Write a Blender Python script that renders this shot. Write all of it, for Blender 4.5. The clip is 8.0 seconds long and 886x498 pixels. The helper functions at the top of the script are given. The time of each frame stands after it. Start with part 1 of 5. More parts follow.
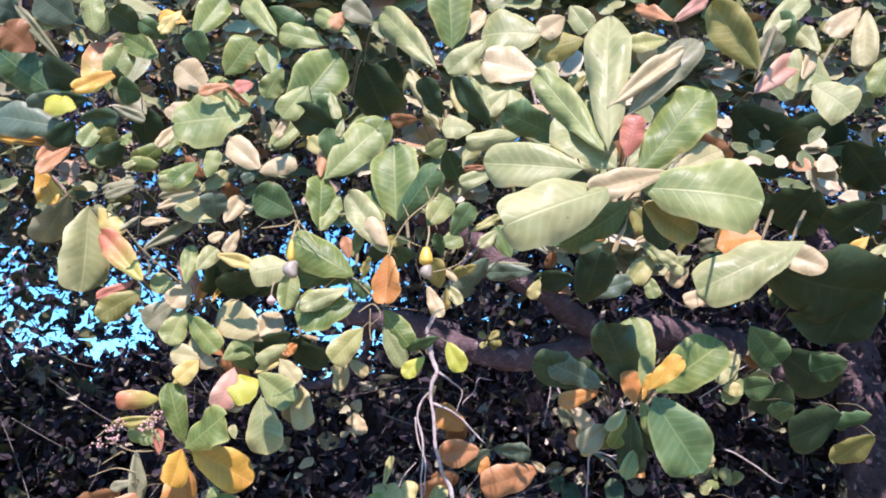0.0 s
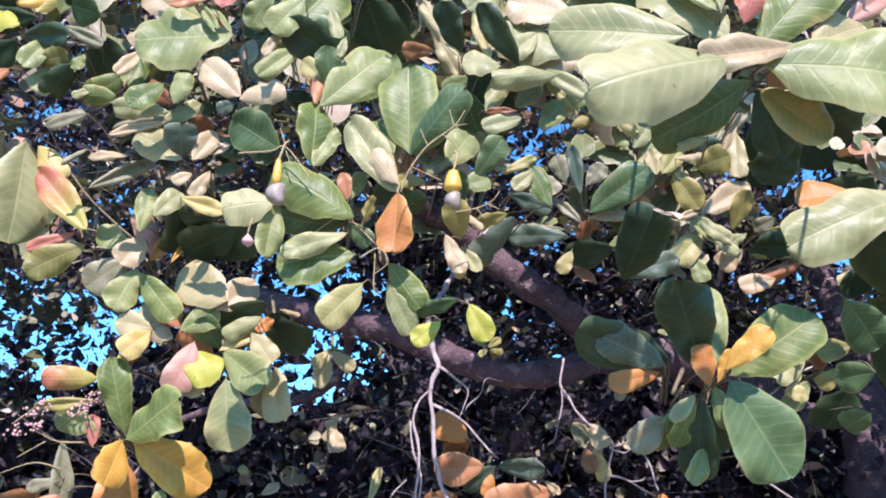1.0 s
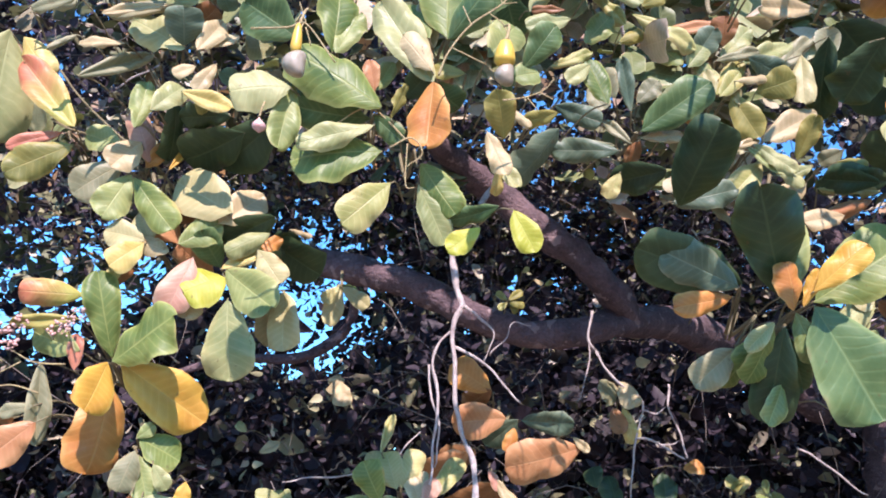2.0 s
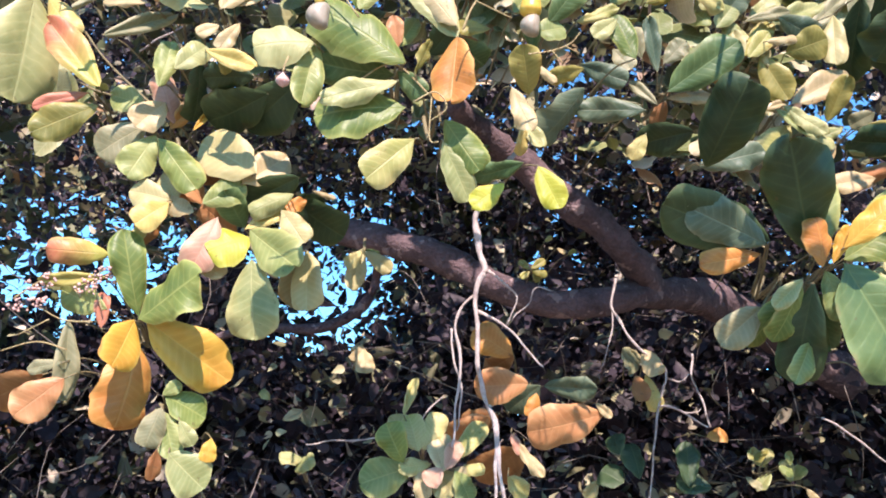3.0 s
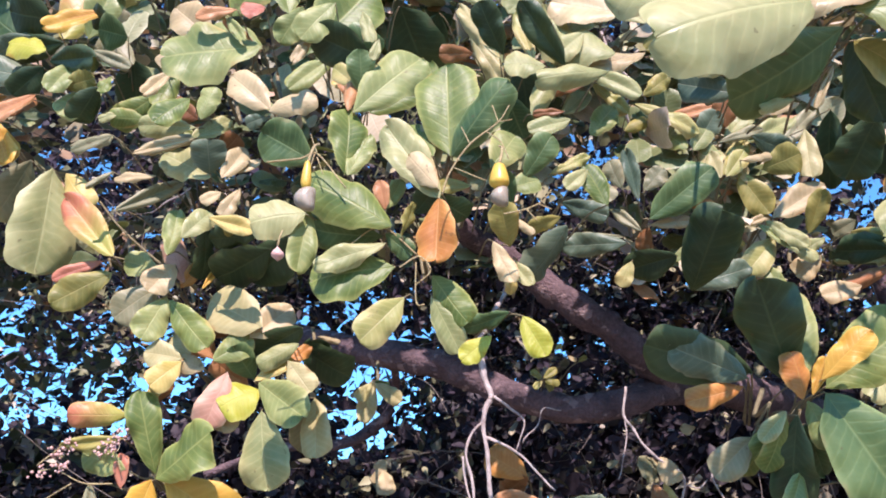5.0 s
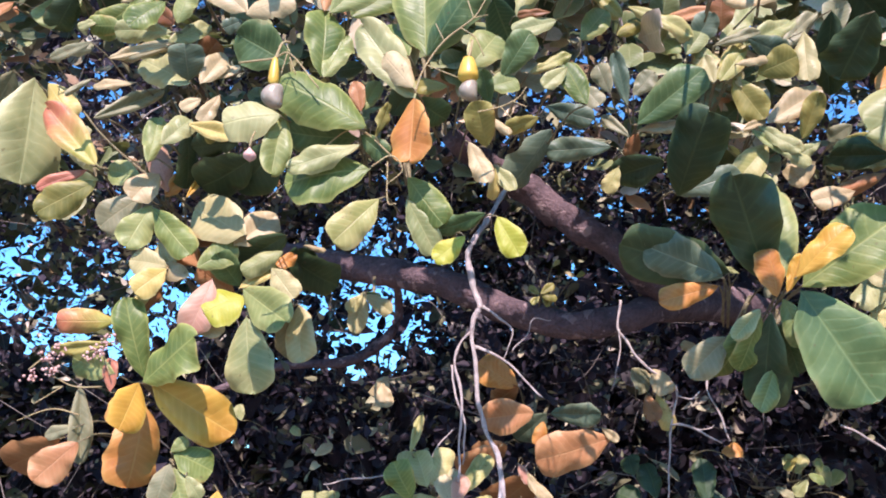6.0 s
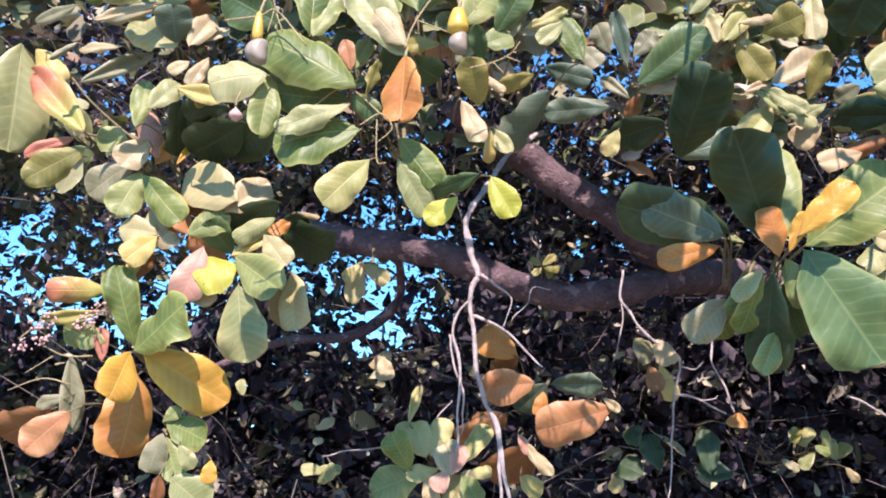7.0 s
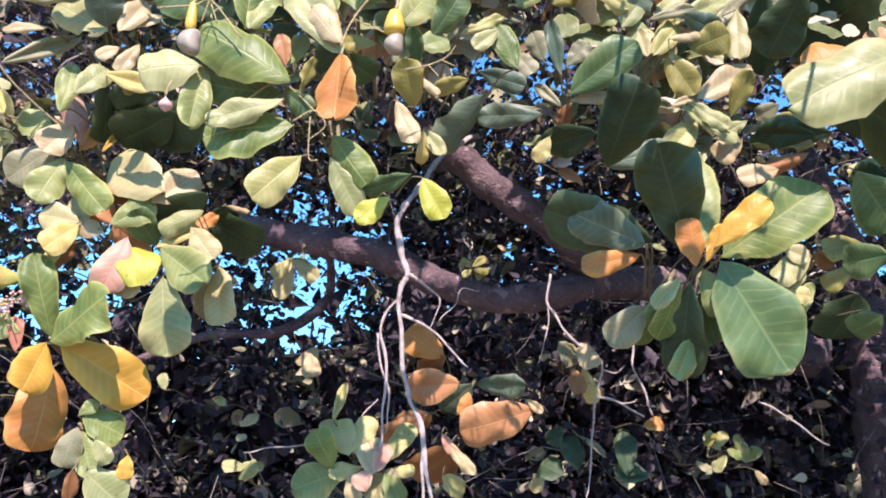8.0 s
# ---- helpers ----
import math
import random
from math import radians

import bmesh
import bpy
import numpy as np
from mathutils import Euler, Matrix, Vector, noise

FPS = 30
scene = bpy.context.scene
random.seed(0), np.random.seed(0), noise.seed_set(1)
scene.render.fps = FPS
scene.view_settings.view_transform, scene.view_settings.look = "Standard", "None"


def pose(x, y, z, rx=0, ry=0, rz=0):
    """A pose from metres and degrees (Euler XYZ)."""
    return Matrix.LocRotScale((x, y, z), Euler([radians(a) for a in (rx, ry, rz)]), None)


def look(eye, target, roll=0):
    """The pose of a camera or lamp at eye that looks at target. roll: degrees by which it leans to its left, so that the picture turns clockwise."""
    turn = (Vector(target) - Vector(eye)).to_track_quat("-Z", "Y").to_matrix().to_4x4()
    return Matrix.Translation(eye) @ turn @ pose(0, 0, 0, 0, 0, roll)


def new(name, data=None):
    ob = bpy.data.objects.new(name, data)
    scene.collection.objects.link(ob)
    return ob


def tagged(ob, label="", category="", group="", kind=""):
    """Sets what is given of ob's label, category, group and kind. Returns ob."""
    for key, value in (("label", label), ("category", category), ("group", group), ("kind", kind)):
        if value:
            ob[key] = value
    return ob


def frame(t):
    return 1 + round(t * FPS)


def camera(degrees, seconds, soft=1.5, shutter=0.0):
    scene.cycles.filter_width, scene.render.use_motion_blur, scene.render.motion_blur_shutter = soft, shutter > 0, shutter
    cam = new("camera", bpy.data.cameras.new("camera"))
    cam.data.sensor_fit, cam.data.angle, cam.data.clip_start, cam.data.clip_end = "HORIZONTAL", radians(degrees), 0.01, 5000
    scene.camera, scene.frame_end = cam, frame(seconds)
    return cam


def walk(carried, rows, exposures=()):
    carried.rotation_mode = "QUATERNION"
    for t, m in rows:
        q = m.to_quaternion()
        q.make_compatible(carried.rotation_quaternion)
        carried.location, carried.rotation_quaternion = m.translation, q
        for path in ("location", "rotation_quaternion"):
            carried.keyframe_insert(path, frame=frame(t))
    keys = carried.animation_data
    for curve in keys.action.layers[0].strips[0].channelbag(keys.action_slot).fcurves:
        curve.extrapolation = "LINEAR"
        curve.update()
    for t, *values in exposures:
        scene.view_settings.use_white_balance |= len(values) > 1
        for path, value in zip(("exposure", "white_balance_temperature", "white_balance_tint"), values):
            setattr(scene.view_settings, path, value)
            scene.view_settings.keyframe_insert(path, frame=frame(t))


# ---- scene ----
cam = camera(57.3, 8.0, soft=1.9)
PATH = [
    (0, (0.037, 0.092, 1.731), (0.003, 2.032, 2.217), 0.6),
    (0.5, (-0.027, 0.301, 1.702), (0.064, 2.219, 2.263), -0.8),
    (1, (-0.045, 0.441, 1.64), (-0.006, 2.344, 2.254), 2.2),
    (1.5, (-0.056, 0.551, 1.62), (-0.107, 2.444, 2.265), 4.1),
    (2, (-0.085, 0.634, 1.578), (-0.045, 2.546, 2.162), 4.1),
    (2.2, (-0.086, 0.644, 1.57), (-0.05, 2.556, 2.143), 4.0),
    (3.3, (-0.086, 0.646, 1.549), (-0.11, 2.576, 2.073), 4.6),
    (3.5, (-0.082, 0.633, 1.561), (-0.108, 2.555, 2.113), 4.1),
    (4, (-0.071, 0.594, 1.596), (-0.105, 2.481, 2.257), 3.6),
    (4.2, (-0.067, 0.573, 1.607), (-0.092, 2.436, 2.334), 2.8),
    (5.3, (-0.031, 0.563, 1.627), (-0.132, 2.432, 2.331), 1.2),
    (5.5, (-0.023, 0.57, 1.621), (-0.137, 2.457, 2.274), 1.4),
    (6, (0.017, 0.588, 1.593), (-0.11, 2.505, 2.149), 1.5),
    (6.5, (0.045, 0.612, 1.583), (-0.092, 2.539, 2.098), 1.4),
    (7, (0.035, 0.623, 1.578), (-0.111, 2.551, 2.087), 1.3),
    (7.5, (0.02, 0.614, 1.586), (-0.089, 2.541, 2.111), 0.7),
    (8, (0.04, 0.615, 1.578), (0.059, 2.549, 2.089), 2.0),
]
walk(cam, [(t, look(eye, target, roll)) for t, eye, target, roll in PATH], [(0, 1.1, 5950, 34), (1, 1.08, 5800, 36), (2.2, 1.3, 6250, 32), (3.3, 1.42, 6700, 28), (4.2, 1.22, 6700, 29), (5.3, 1.08, 6200, 35), (8, 1.28, 6330, 33)])

# ---- daylight: clear sky, sun half-way up behind the camera ----
SUN_WAY = Vector((0.048, -0.687, 0.725)).normalized()
world = bpy.data.worlds.new("clear_sky")
scene.world = world
world.use_nodes = True
wn = world.node_tree.nodes
sky = wn.new("ShaderNodeTexSky")
sky.sky_type, sky.sun_disc = "NISHITA", False
sky.sun_elevation = math.asin(SUN_WAY.z)
sky.sun_rotation = math.atan2(SUN_WAY.x, SUN_WAY.y)
sky.air_density, sky.dust_density, sky.ozone_density = 0.7, 0.0, 7.0
wn["Background"].inputs["Strength"].default_value = 0.178
haze_free = wn.new("ShaderNodeMix")
haze_free.data_type, haze_free.blend_type = "RGBA", "MULTIPLY"
haze_free.inputs[0].default_value, haze_free.inputs[7].default_value = 1.0, (0.54, 1.06, 0.97, 1)
world.node_tree.links.new(sky.outputs[0], haze_free.inputs[6])
world.node_tree.links.new(haze_free.outputs[2], wn["Background"].inputs["Color"])
sun = new("sun", bpy.data.lights.new("sun", "SUN"))
sun.data.energy, sun.data.angle, sun.data.color = 4.05, radians(0.5), (1.0, 0.93, 0.80)
sun.matrix_world = look(SUN_WAY * 30, (0, 0, 0))


# ---- materials ----
def shader(name, rough=0.5):
    m = bpy.data.materials.new(name)
    m.use_nodes = True
    nodes, links = m.node_tree.nodes, m.node_tree.links
    bsdf = nodes["Principled BSDF"]
    bsdf.inputs["Roughness"].default_value = rough
    return m, nodes, links, bsdf


def math_node(nodes, links, op, a, b=0.0, c=0.0):
    n = nodes.new("ShaderNodeMath")
    n.operation = op
    for i, v in enumerate((a, b, c)):
        if isinstance(v, (int, float)):
            n.inputs[i].default_value = v
        else:
            links.new(v, n.inputs[i])
    return n.outputs[0]


def mix_node(nodes, links, fac, a, b, blend="MIX"):
    n = nodes.new("ShaderNodeMix")
    n.data_type, n.blend_type = "RGBA", blend
    for i, v in ((0, fac), (6, a), (7, b)):
        if isinstance(v, (int, float)):
            n.inputs[i].default_value = v
        elif isinstance(v, tuple):
            n.inputs[i].default_value = (*v, 1)
        else:
            links.new(v, n.inputs[i])
    return n.outputs[2]


def noise_node(nodes, links, scale, detail=3.0, coords=None):
    n = nodes.new("ShaderNodeTexNoise")
    n.inputs["Scale"].default_value, n.inputs["Detail"].default_value = scale, detail
    if coords is not None:
        links.new(coords, n.inputs["Vector"])
    return n.outputs["Fac"]


def ramp_node(nodes, links, fac, stops):
    n = nodes.new("ShaderNodeValToRGB")
    els = n.color_ramp.elements
    while len(els) < len(stops):
        els.new(0.5)
    for el, (p, c) in zip(els, stops):
        el.position, el.color = p, (*c, 1)
    links.new(fac, n.inputs[0])
    return n.outputs[0]


def leaf_material(name, deep, light, vein, edge, rough=0.46, glow=0.12, stops=None, flush=None):
    """A leathery leaf: midrib and side veins over a mottled blade, paler to its rim, thin enough to let some light through.
    With stops it is for joined foliage, each leaf with a colour of its own."""
    m, nodes, links, bsdf = shader(name, rough)
    bsdf.inputs["Specular IOR Level"].default_value = 0.32
    uv = nodes.new("ShaderNodeUVMap").outputs[0]
    sep = nodes.new("ShaderNodeSeparateXYZ")
    links.new(uv, sep.inputs[0])
    geo = nodes.new("ShaderNodeNewGeometry")
    place = geo.outputs["Position"]
    across = math_node(nodes, links, "ABSOLUTE", math_node(nodes, links, "MULTIPLY_ADD", sep.outputs[0], 2.0, -1.0))
    # side veins leave the midrib at a slant
    run = math_node(nodes, links, "MULTIPLY_ADD", across, -1.6, math_node(nodes, links, "MULTIPLY", sep.outputs[1], 10.0))
    run = math_node(nodes, links, "MULTIPLY_ADD", noise_node(nodes, links, 30.0, 2.0, place), 0.7, run)
    saw = math_node(nodes, links, "PINGPONG", run, 0.5)
    side = math_node(nodes, links, "MAXIMUM", math_node(nodes, links, "SUBTRACT", 1.0, math_node(nodes, links, "MULTIPLY", saw, 6.0)), 0.0)
    rib = math_node(nodes, links, "MAXIMUM", math_node(nodes, links, "SUBTRACT", 1.0, math_node(nodes, links, "MULTIPLY", across, 15.0)), 0.0)
    lines = math_node(nodes, links, "MAXIMUM", rib, math_node(nodes, links, "MULTIPLY", side, 0.34))
    mottle = noise_node(nodes, links, 24.0, 4.0, place)
    patch = noise_node(nodes, links, 9.0, 2.0, place)
    fine = noise_node(nodes, links, 240.0, 3.0, place)
    if stops:
        mid = ramp_node(nodes, links, geo.outputs["Random Per Island"], stops)
        deep = mix_node(nodes, links, 1.0, mid, (0.66, 0.68, 0.6), "MULTIPLY")
        light = mix_node(nodes, links, 1.0, mid, (1.22, 1.2, 1.3), "MULTIPLY")
        vein = mix_node(nodes, links, 0.35, light, vein)
        chance = geo.outputs["Random Per Island"]
    else:
        chance = nodes.new("ShaderNodeObjectInfo").outputs["Random"]
    tone = math_node(nodes, links, "MULTIPLY_ADD", chance, 0.4, math_node(nodes, links, "MULTIPLY_ADD", mottle, 1.5, -0.75))
    tone = math_node(nodes, links, "MULTIPLY_ADD", patch, 1.9, math_node(nodes, links, "SUBTRACT", tone, 0.85))
    tone = math_node(nodes, links, "MULTIPLY_ADD", math_node(nodes, links, "POWER", across, 2.5), 0.55, tone)
    n = nodes.new("ShaderNodeClamp")
    links.new(tone, n.inputs[0])
    base = mix_node(nodes, links, n.outputs[0], deep, light)
    base = mix_node(nodes, links, math_node(nodes, links, "MULTIPLY", fine, 0.25), base, light)
    swell = math_node(nodes, links, "MULTIPLY", saw, 2.0)
    base = mix_node(nodes, links, math_node(nodes, links, "MULTIPLY", swell, 0.22), base, mix_node(nodes, links, 1.0, base, (0.62, 0.70, 0.60), "MULTIPLY"))
    worn = math_node(nodes, links, "MULTIPLY_ADD", noise_node(nodes, links, 48.0, 6.0, place), 3.2, -1.75)
    n = nodes.new("ShaderNodeClamp")
    links.new(worn, n.inputs[0])
    base = mix_node(nodes, links, math_node(nodes, links, "MULTIPLY", n.outputs[0], 0.38), base, mix_node(nodes, links, 0.5, light, edge))
    if flush:
        far = math_node(nodes, links, "MULTIPLY_ADD", sep.outputs[1], 1.5, math_node(nodes, links, "SUBTRACT", math_node(nodes, links, "MULTIPLY", mottle, 0.8), 0.75))
        n = nodes.new("ShaderNodeClamp")
        links.new(far, n.inputs[0])
        base = mix_node(nodes, links, n.outputs[0], base, flush)
    # pale margin, dry rim and small blemishes
    line = math_node(nodes, links, "MAXIMUM", math_node(nodes, links, "MULTIPLY_ADD", across, 6.0, -5.0), 0.0)
    base = mix_node(nodes, links, math_node(nodes, links, "MULTIPLY", line, 0.6), base, vein)
    rim = math_node(nodes, links, "MAXIMUM", math_node(nodes, links, "MULTIPLY_ADD", math_node(nodes, links, "MULTIPLY", across, mottle), 9.0, -4.9), 0.0)
    base = mix_node(nodes, links, math_node(nodes, links, "MINIMUM", rim, 0.75), base, edge)
    spots = math_node(nodes, links, "GREATER_THAN", noise_node(nodes, links, 75.0, 2.0, place), 0.72)
    base = mix_node(nodes, links, math_node(nodes, links, "MULTIPLY", spots, 0.45), base, (0.10, 0.055, 0.025))
    base = mix_node(nodes, links, math_node(nodes, links, "MULTIPLY", lines, 0.42), base, vein)
    links.new(base, bsdf.inputs["Base Color"])
    links.new(math_node(nodes, links, "MULTIPLY_ADD", mottle, 0.4, rough - 0.2), bsdf.inputs["Roughness"])
    bump = nodes.new("ShaderNodeBump")
    bump.inputs["Strength"].default_value, bump.inputs["Distance"].default_value = 0.5, 0.0011
    relief = math_node(nodes, links, "MULTIPLY_ADD", fine, 0.25, math_node(nodes, links, "MULTIPLY", lines, -1.0))
    links.new(math_node(nodes, links, "MULTIPLY_ADD", noise_node(nodes, links, 55.0, 2.0, place), 1.6, relief), bump.inputs["Height"])
    links.new(bump.outputs[0], bsdf.inputs["Normal"])
    thin = nodes.new("ShaderNodeBsdfTranslucent")
    links.new(mix_node(nodes, links, 0.35, base, (0.35, 0.40, 0.03), "MIX"), thin.inputs["Color"])
    blend = nodes.new("ShaderNodeMixShader")
    blend.inputs[0].default_value = glow
    links.new(bsdf.outputs[0], blend.inputs[1])
    links.new(thin.outputs[0], blend.inputs[2])
    links.new(blend.outputs[0], nodes["Material Output"].inputs["Surface"])
    return m


# lg has sunlight in its colour; dg, and partly mg, have shade in theirs
LEAF = {
    "g": leaf_material("green_leaf", (0.063, 0.108, 0.023), (0.204, 0.238, 0.060), (0.408, 0.401, 0.131), (0.366, 0.275, 0.093)),
    "mg": leaf_material("deep_green_leaf", (0.034, 0.078, 0.027), (0.103, 0.155, 0.052), (0.218, 0.274, 0.108), (0.190, 0.176, 0.072), glow=0.03),
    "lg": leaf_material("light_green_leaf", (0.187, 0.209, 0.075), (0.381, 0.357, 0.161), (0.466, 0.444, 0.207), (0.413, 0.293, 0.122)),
    "pg": leaf_material("grey_green_leaf", (0.154, 0.154, 0.080), (0.319, 0.283, 0.161), (0.396, 0.340, 0.187), (0.308, 0.206, 0.102)),
    "dg": leaf_material("shade_toned_dark_leaf", (0.016, 0.036, 0.015), (0.046, 0.076, 0.030), (0.082, 0.115, 0.046), (0.078, 0.060, 0.026), glow=0.03),
    "bg": leaf_material("bluish_green_leaf", (0.046, 0.080, 0.050), (0.127, 0.160, 0.099), (0.220, 0.240, 0.149), (0.143, 0.130, 0.068), glow=0.03),
    "yg": leaf_material("yellow_green_leaf", (0.252, 0.252, 0.068), (0.465, 0.392, 0.161), (0.542, 0.461, 0.222), (0.465, 0.296, 0.107)),
    "c": leaf_material("dry_cream_leaf", (0.323, 0.237, 0.119), (0.527, 0.409, 0.223), (0.527, 0.400, 0.209), (0.430, 0.251, 0.115)),
    "y": leaf_material("yellow_leaf", (0.402, 0.290, 0.062), (0.587, 0.450, 0.162), (0.577, 0.470, 0.199), (0.443, 0.210, 0.048)),
    "yo": leaf_material("yellow_orange_leaf", (0.42, 0.19, 0.025), (0.62, 0.36, 0.055), (0.60, 0.40, 0.10), (0.33, 0.11, 0.025)),
    "o": leaf_material("orange_leaf", (0.38, 0.13, 0.028), (0.56, 0.26, 0.065), (0.54, 0.29, 0.09), (0.28, 0.08, 0.022)),
    "b": leaf_material("brown_orange_leaf", (0.19, 0.062, 0.021), (0.33, 0.145, 0.055), (0.33, 0.17, 0.07), (0.14, 0.045, 0.015)),
    "r": leaf_material("red_brown_leaf", (0.309, 0.075, 0.048), (0.515, 0.190, 0.114), (0.546, 0.280, 0.162), (0.278, 0.080, 0.043)),
    "yr": leaf_material("red_flushed_yellow_leaf", (0.30, 0.28, 0.05), (0.46, 0.40, 0.10), (0.52, 0.38, 0.15), (0.40, 0.10, 0.05), flush=(0.47, 0.15, 0.075)),
    "p": leaf_material("pink_young_leaf", (0.412, 0.170, 0.114), (0.546, 0.330, 0.228), (0.546, 0.360, 0.228), (0.433, 0.150, 0.095)),
    "sa": leaf_material("salmon_dry_leaf", (0.36, 0.135, 0.052), (0.53, 0.265, 0.12), (0.52, 0.28, 0.13), (0.30, 0.10, 0.04)),
    "sg": leaf_material("soft_green_leaf", (0.132, 0.174, 0.050), (0.293, 0.305, 0.108), (0.429, 0.422, 0.167), (0.361, 0.272, 0.104)),
    "cy": leaf_material("pale_yellow_leaf", (0.313, 0.266, 0.110), (0.451, 0.383, 0.186), (0.469, 0.405, 0.203), (0.386, 0.234, 0.089)),
    "ch": leaf_material("chartreuse_leaf", (0.30, 0.30, 0.025), (0.43, 0.40, 0.055), (0.46, 0.43, 0.12), (0.40, 0.24, 0.04)),
    "ol": leaf_material("olive_leaf", (0.140, 0.138, 0.034), (0.335, 0.275, 0.073), (0.421, 0.347, 0.111), (0.346, 0.204, 0.051)),
}
LOOKS = {"g": "mature green", "mg": "deep green", "lg": "sun-toned light green", "pg": "dull grey-green", "dg": "shade-toned dark green", "bg": "bluish green", "yg": "yellow-green",
         "c": "bleached dry cream", "y": "yellow", "yo": "yellow-orange", "o": "orange, dying", "b": "brown-orange withered", "r": "red-brown", "yr": "red-flushed yellow",
         "p": "pink young", "sa": "salmon-brown dry", "sg": "soft green", "cy": "pale yellow", "ch": "vivid yellow-green", "ol": "olive"}


def foliage_material(name, stops, glow=0.25, blotch=0.5, gloss=0.5):
    m, nodes, links, bsdf = shader(name, 0.45)
    bsdf.inputs["Specular IOR Level"].default_value = gloss
    geo = nodes.new("ShaderNodeNewGeometry")
    base = ramp_node(nodes, links, geo.outputs["Random Per Island"], stops)
    spot = noise_node(nodes, links, 40.0, 4.0, geo.outputs["Position"])
    base = mix_node(nodes, links, math_node(nodes, links, "MULTIPLY", spot, blotch), base, (0.14, 0.125, 0.07))
    links.new(base, bsdf.inputs["Base Color"])
    thin = nodes.new("ShaderNodeBsdfTranslucent")
    links.new(base, thin.inputs["Color"])
    blend = nodes.new("ShaderNodeMixShader")
    blend.inputs[0].default_value = glow
    links.new(bsdf.outputs[0], blend.inputs[1])
    links.new(thin.outputs[0], blend.inputs[2])
    links.new(blend.outputs[0], nodes["Material Output"].inputs["Surface"])
    return m


CROWN = foliage_material("crown_leaves", [(0.0, (0.075, 0.1, 0.042)), (0.4, (0.15, 0.17, 0.072)), (0.65, (0.27, 0.27, 0.145)), (0.85, (0.41, 0.35, 0.24)), (0.93, (0.43, 0.22, 0.08)), (1.0, (0.48, 0.34, 0.27))])
# one crown leaf in two tones: PALE has sunlight in its colour, UPPER shade
PALE = leaf_material("sun_toned_crown_leaves", 0, 0, (0.55, 0.52, 0.34), (0.44, 0.3, 0.17), stops=[(0.0, (0.105, 0.14, 0.055)), (0.2, (0.20, 0.225, 0.095)), (0.4, (0.34, 0.335, 0.18)), (0.65, (0.49, 0.42, 0.27)), (0.9, (0.55, 0.41, 0.29)), (0.94, (0.46, 0.2, 0.08)), (1.0, (0.52, 0.29, 0.16))])
UPPER = leaf_material("shade_toned_crown_leaves", 0, 0, (0.4, 0.4, 0.24), (0.3, 0.2, 0.11), stops=[(0.0, (0.065, 0.09, 0.040)), (0.35, (0.135, 0.165, 0.062)), (0.6, (0.25, 0.27, 0.115)), (0.85, (0.38, 0.35, 0.19)), (0.93, (0.42, 0.21, 0.08)), (1.0, (0.47, 0.34, 0.27))])
# inner tones: deep purple shade put into the colour, pale stops as sun flecks
INNER = foliage_material("shade_toned_inner_leaves", [(0.0, (0.040, 0.029, 0.046)), (0.5, (0.044, 0.033, 0.050)), (0.85, (0.050, 0.042, 0.050)), (0.88, (0.21, 0.20, 0.12)), (0.94, (0.38, 0.35, 0.21)), (1.0, (0.60, 0.50, 0.42))], 0.10, 0.12, 0.15)


def bark_material(name, dark, light, scale, rough=0.85, crust=None):
    m, nodes, links, bsdf = shader(name, rough)
    place = nodes.new("ShaderNodeNewGeometry").outputs["Position"]
    big, small = noise_node(nodes, links, scale, 5.0, place), noise_node(nodes, links, scale * 7, 4.0, place)
    fac = math_node(nodes, links, "MULTIPLY_ADD", big, 1.5, math_node(nodes, links, "MULTIPLY_ADD", small, 0.8, -0.65))
    n = nodes.new("ShaderNodeClamp")
    links.new(fac, n.inputs[0])
    base = mix_node(nodes, links, n.outputs[0], dark, light)
    if crust:
        cells = nodes.new("ShaderNodeTexVoronoi")
        cells.feature = "DISTANCE_TO_EDGE"
        cells.inputs["Scale"].default_value = 38.0
        bent = nodes.new("ShaderNodeVectorMath")
        bent.operation = "MULTIPLY_ADD"
        links.new(big, bent.inputs[0])
        bent.inputs[1].default_value = (0.12, 0.12, 0.12)
        links.new(place, bent.inputs[2])
        links.new(bent.outputs[0], cells.inputs["Vector"])
        crack = math_node(nodes, links, "LESS_THAN", cells.outputs["Distance"], 0.035)
        base = mix_node(nodes, links, math_node(nodes, links, "MULTIPLY", crack, 0.35), base, (0.03, 0.02, 0.02))
        patch = math_node(nodes, links, "GREATER_THAN", noise_node(nodes, links, 22.0, 4.0, place), 0.62)
        base = mix_node(nodes, links, math_node(nodes, links, "MULTIPLY", patch, 0.4), base, crust)
        small = math_node(nodes, links, "MULTIPLY_ADD", cells.outputs["Distance"], 0.5, small)
    links.new(base, bsdf.inputs["Base Color"])
    bump = nodes.new("ShaderNodeBump")
    bump.inputs["Strength"].default_value, bump.inputs["Distance"].default_value = 0.9, 0.008 if crust else 0.004
    links.new(small, bump.inputs["Height"])
    links.new(bump.outputs[0], bsdf.inputs["Normal"])
    return m


BARK = bark_material("limb_bark", (0.033, 0.020, 0.029), (0.20, 0.128, 0.136), 14, 0.85, (0.46, 0.33, 0.32))
DRY = bark_material("bleached_twig_bark", (0.27, 0.21, 0.20), (0.68, 0.57, 0.53), 60)
BRUSH = bark_material("brushwood_bark", (0.09, 0.07, 0.065), (0.30, 0.25, 0.22), 50)
GREENWOOD = bark_material("young_twig_bark", (0.16, 0.12, 0.065), (0.30, 0.25, 0.13), 80, 0.6)
STALK = bark_material("flower_stalk_bark", (0.36, 0.24, 0.12), (0.52, 0.42, 0.20), 80, 0.7)
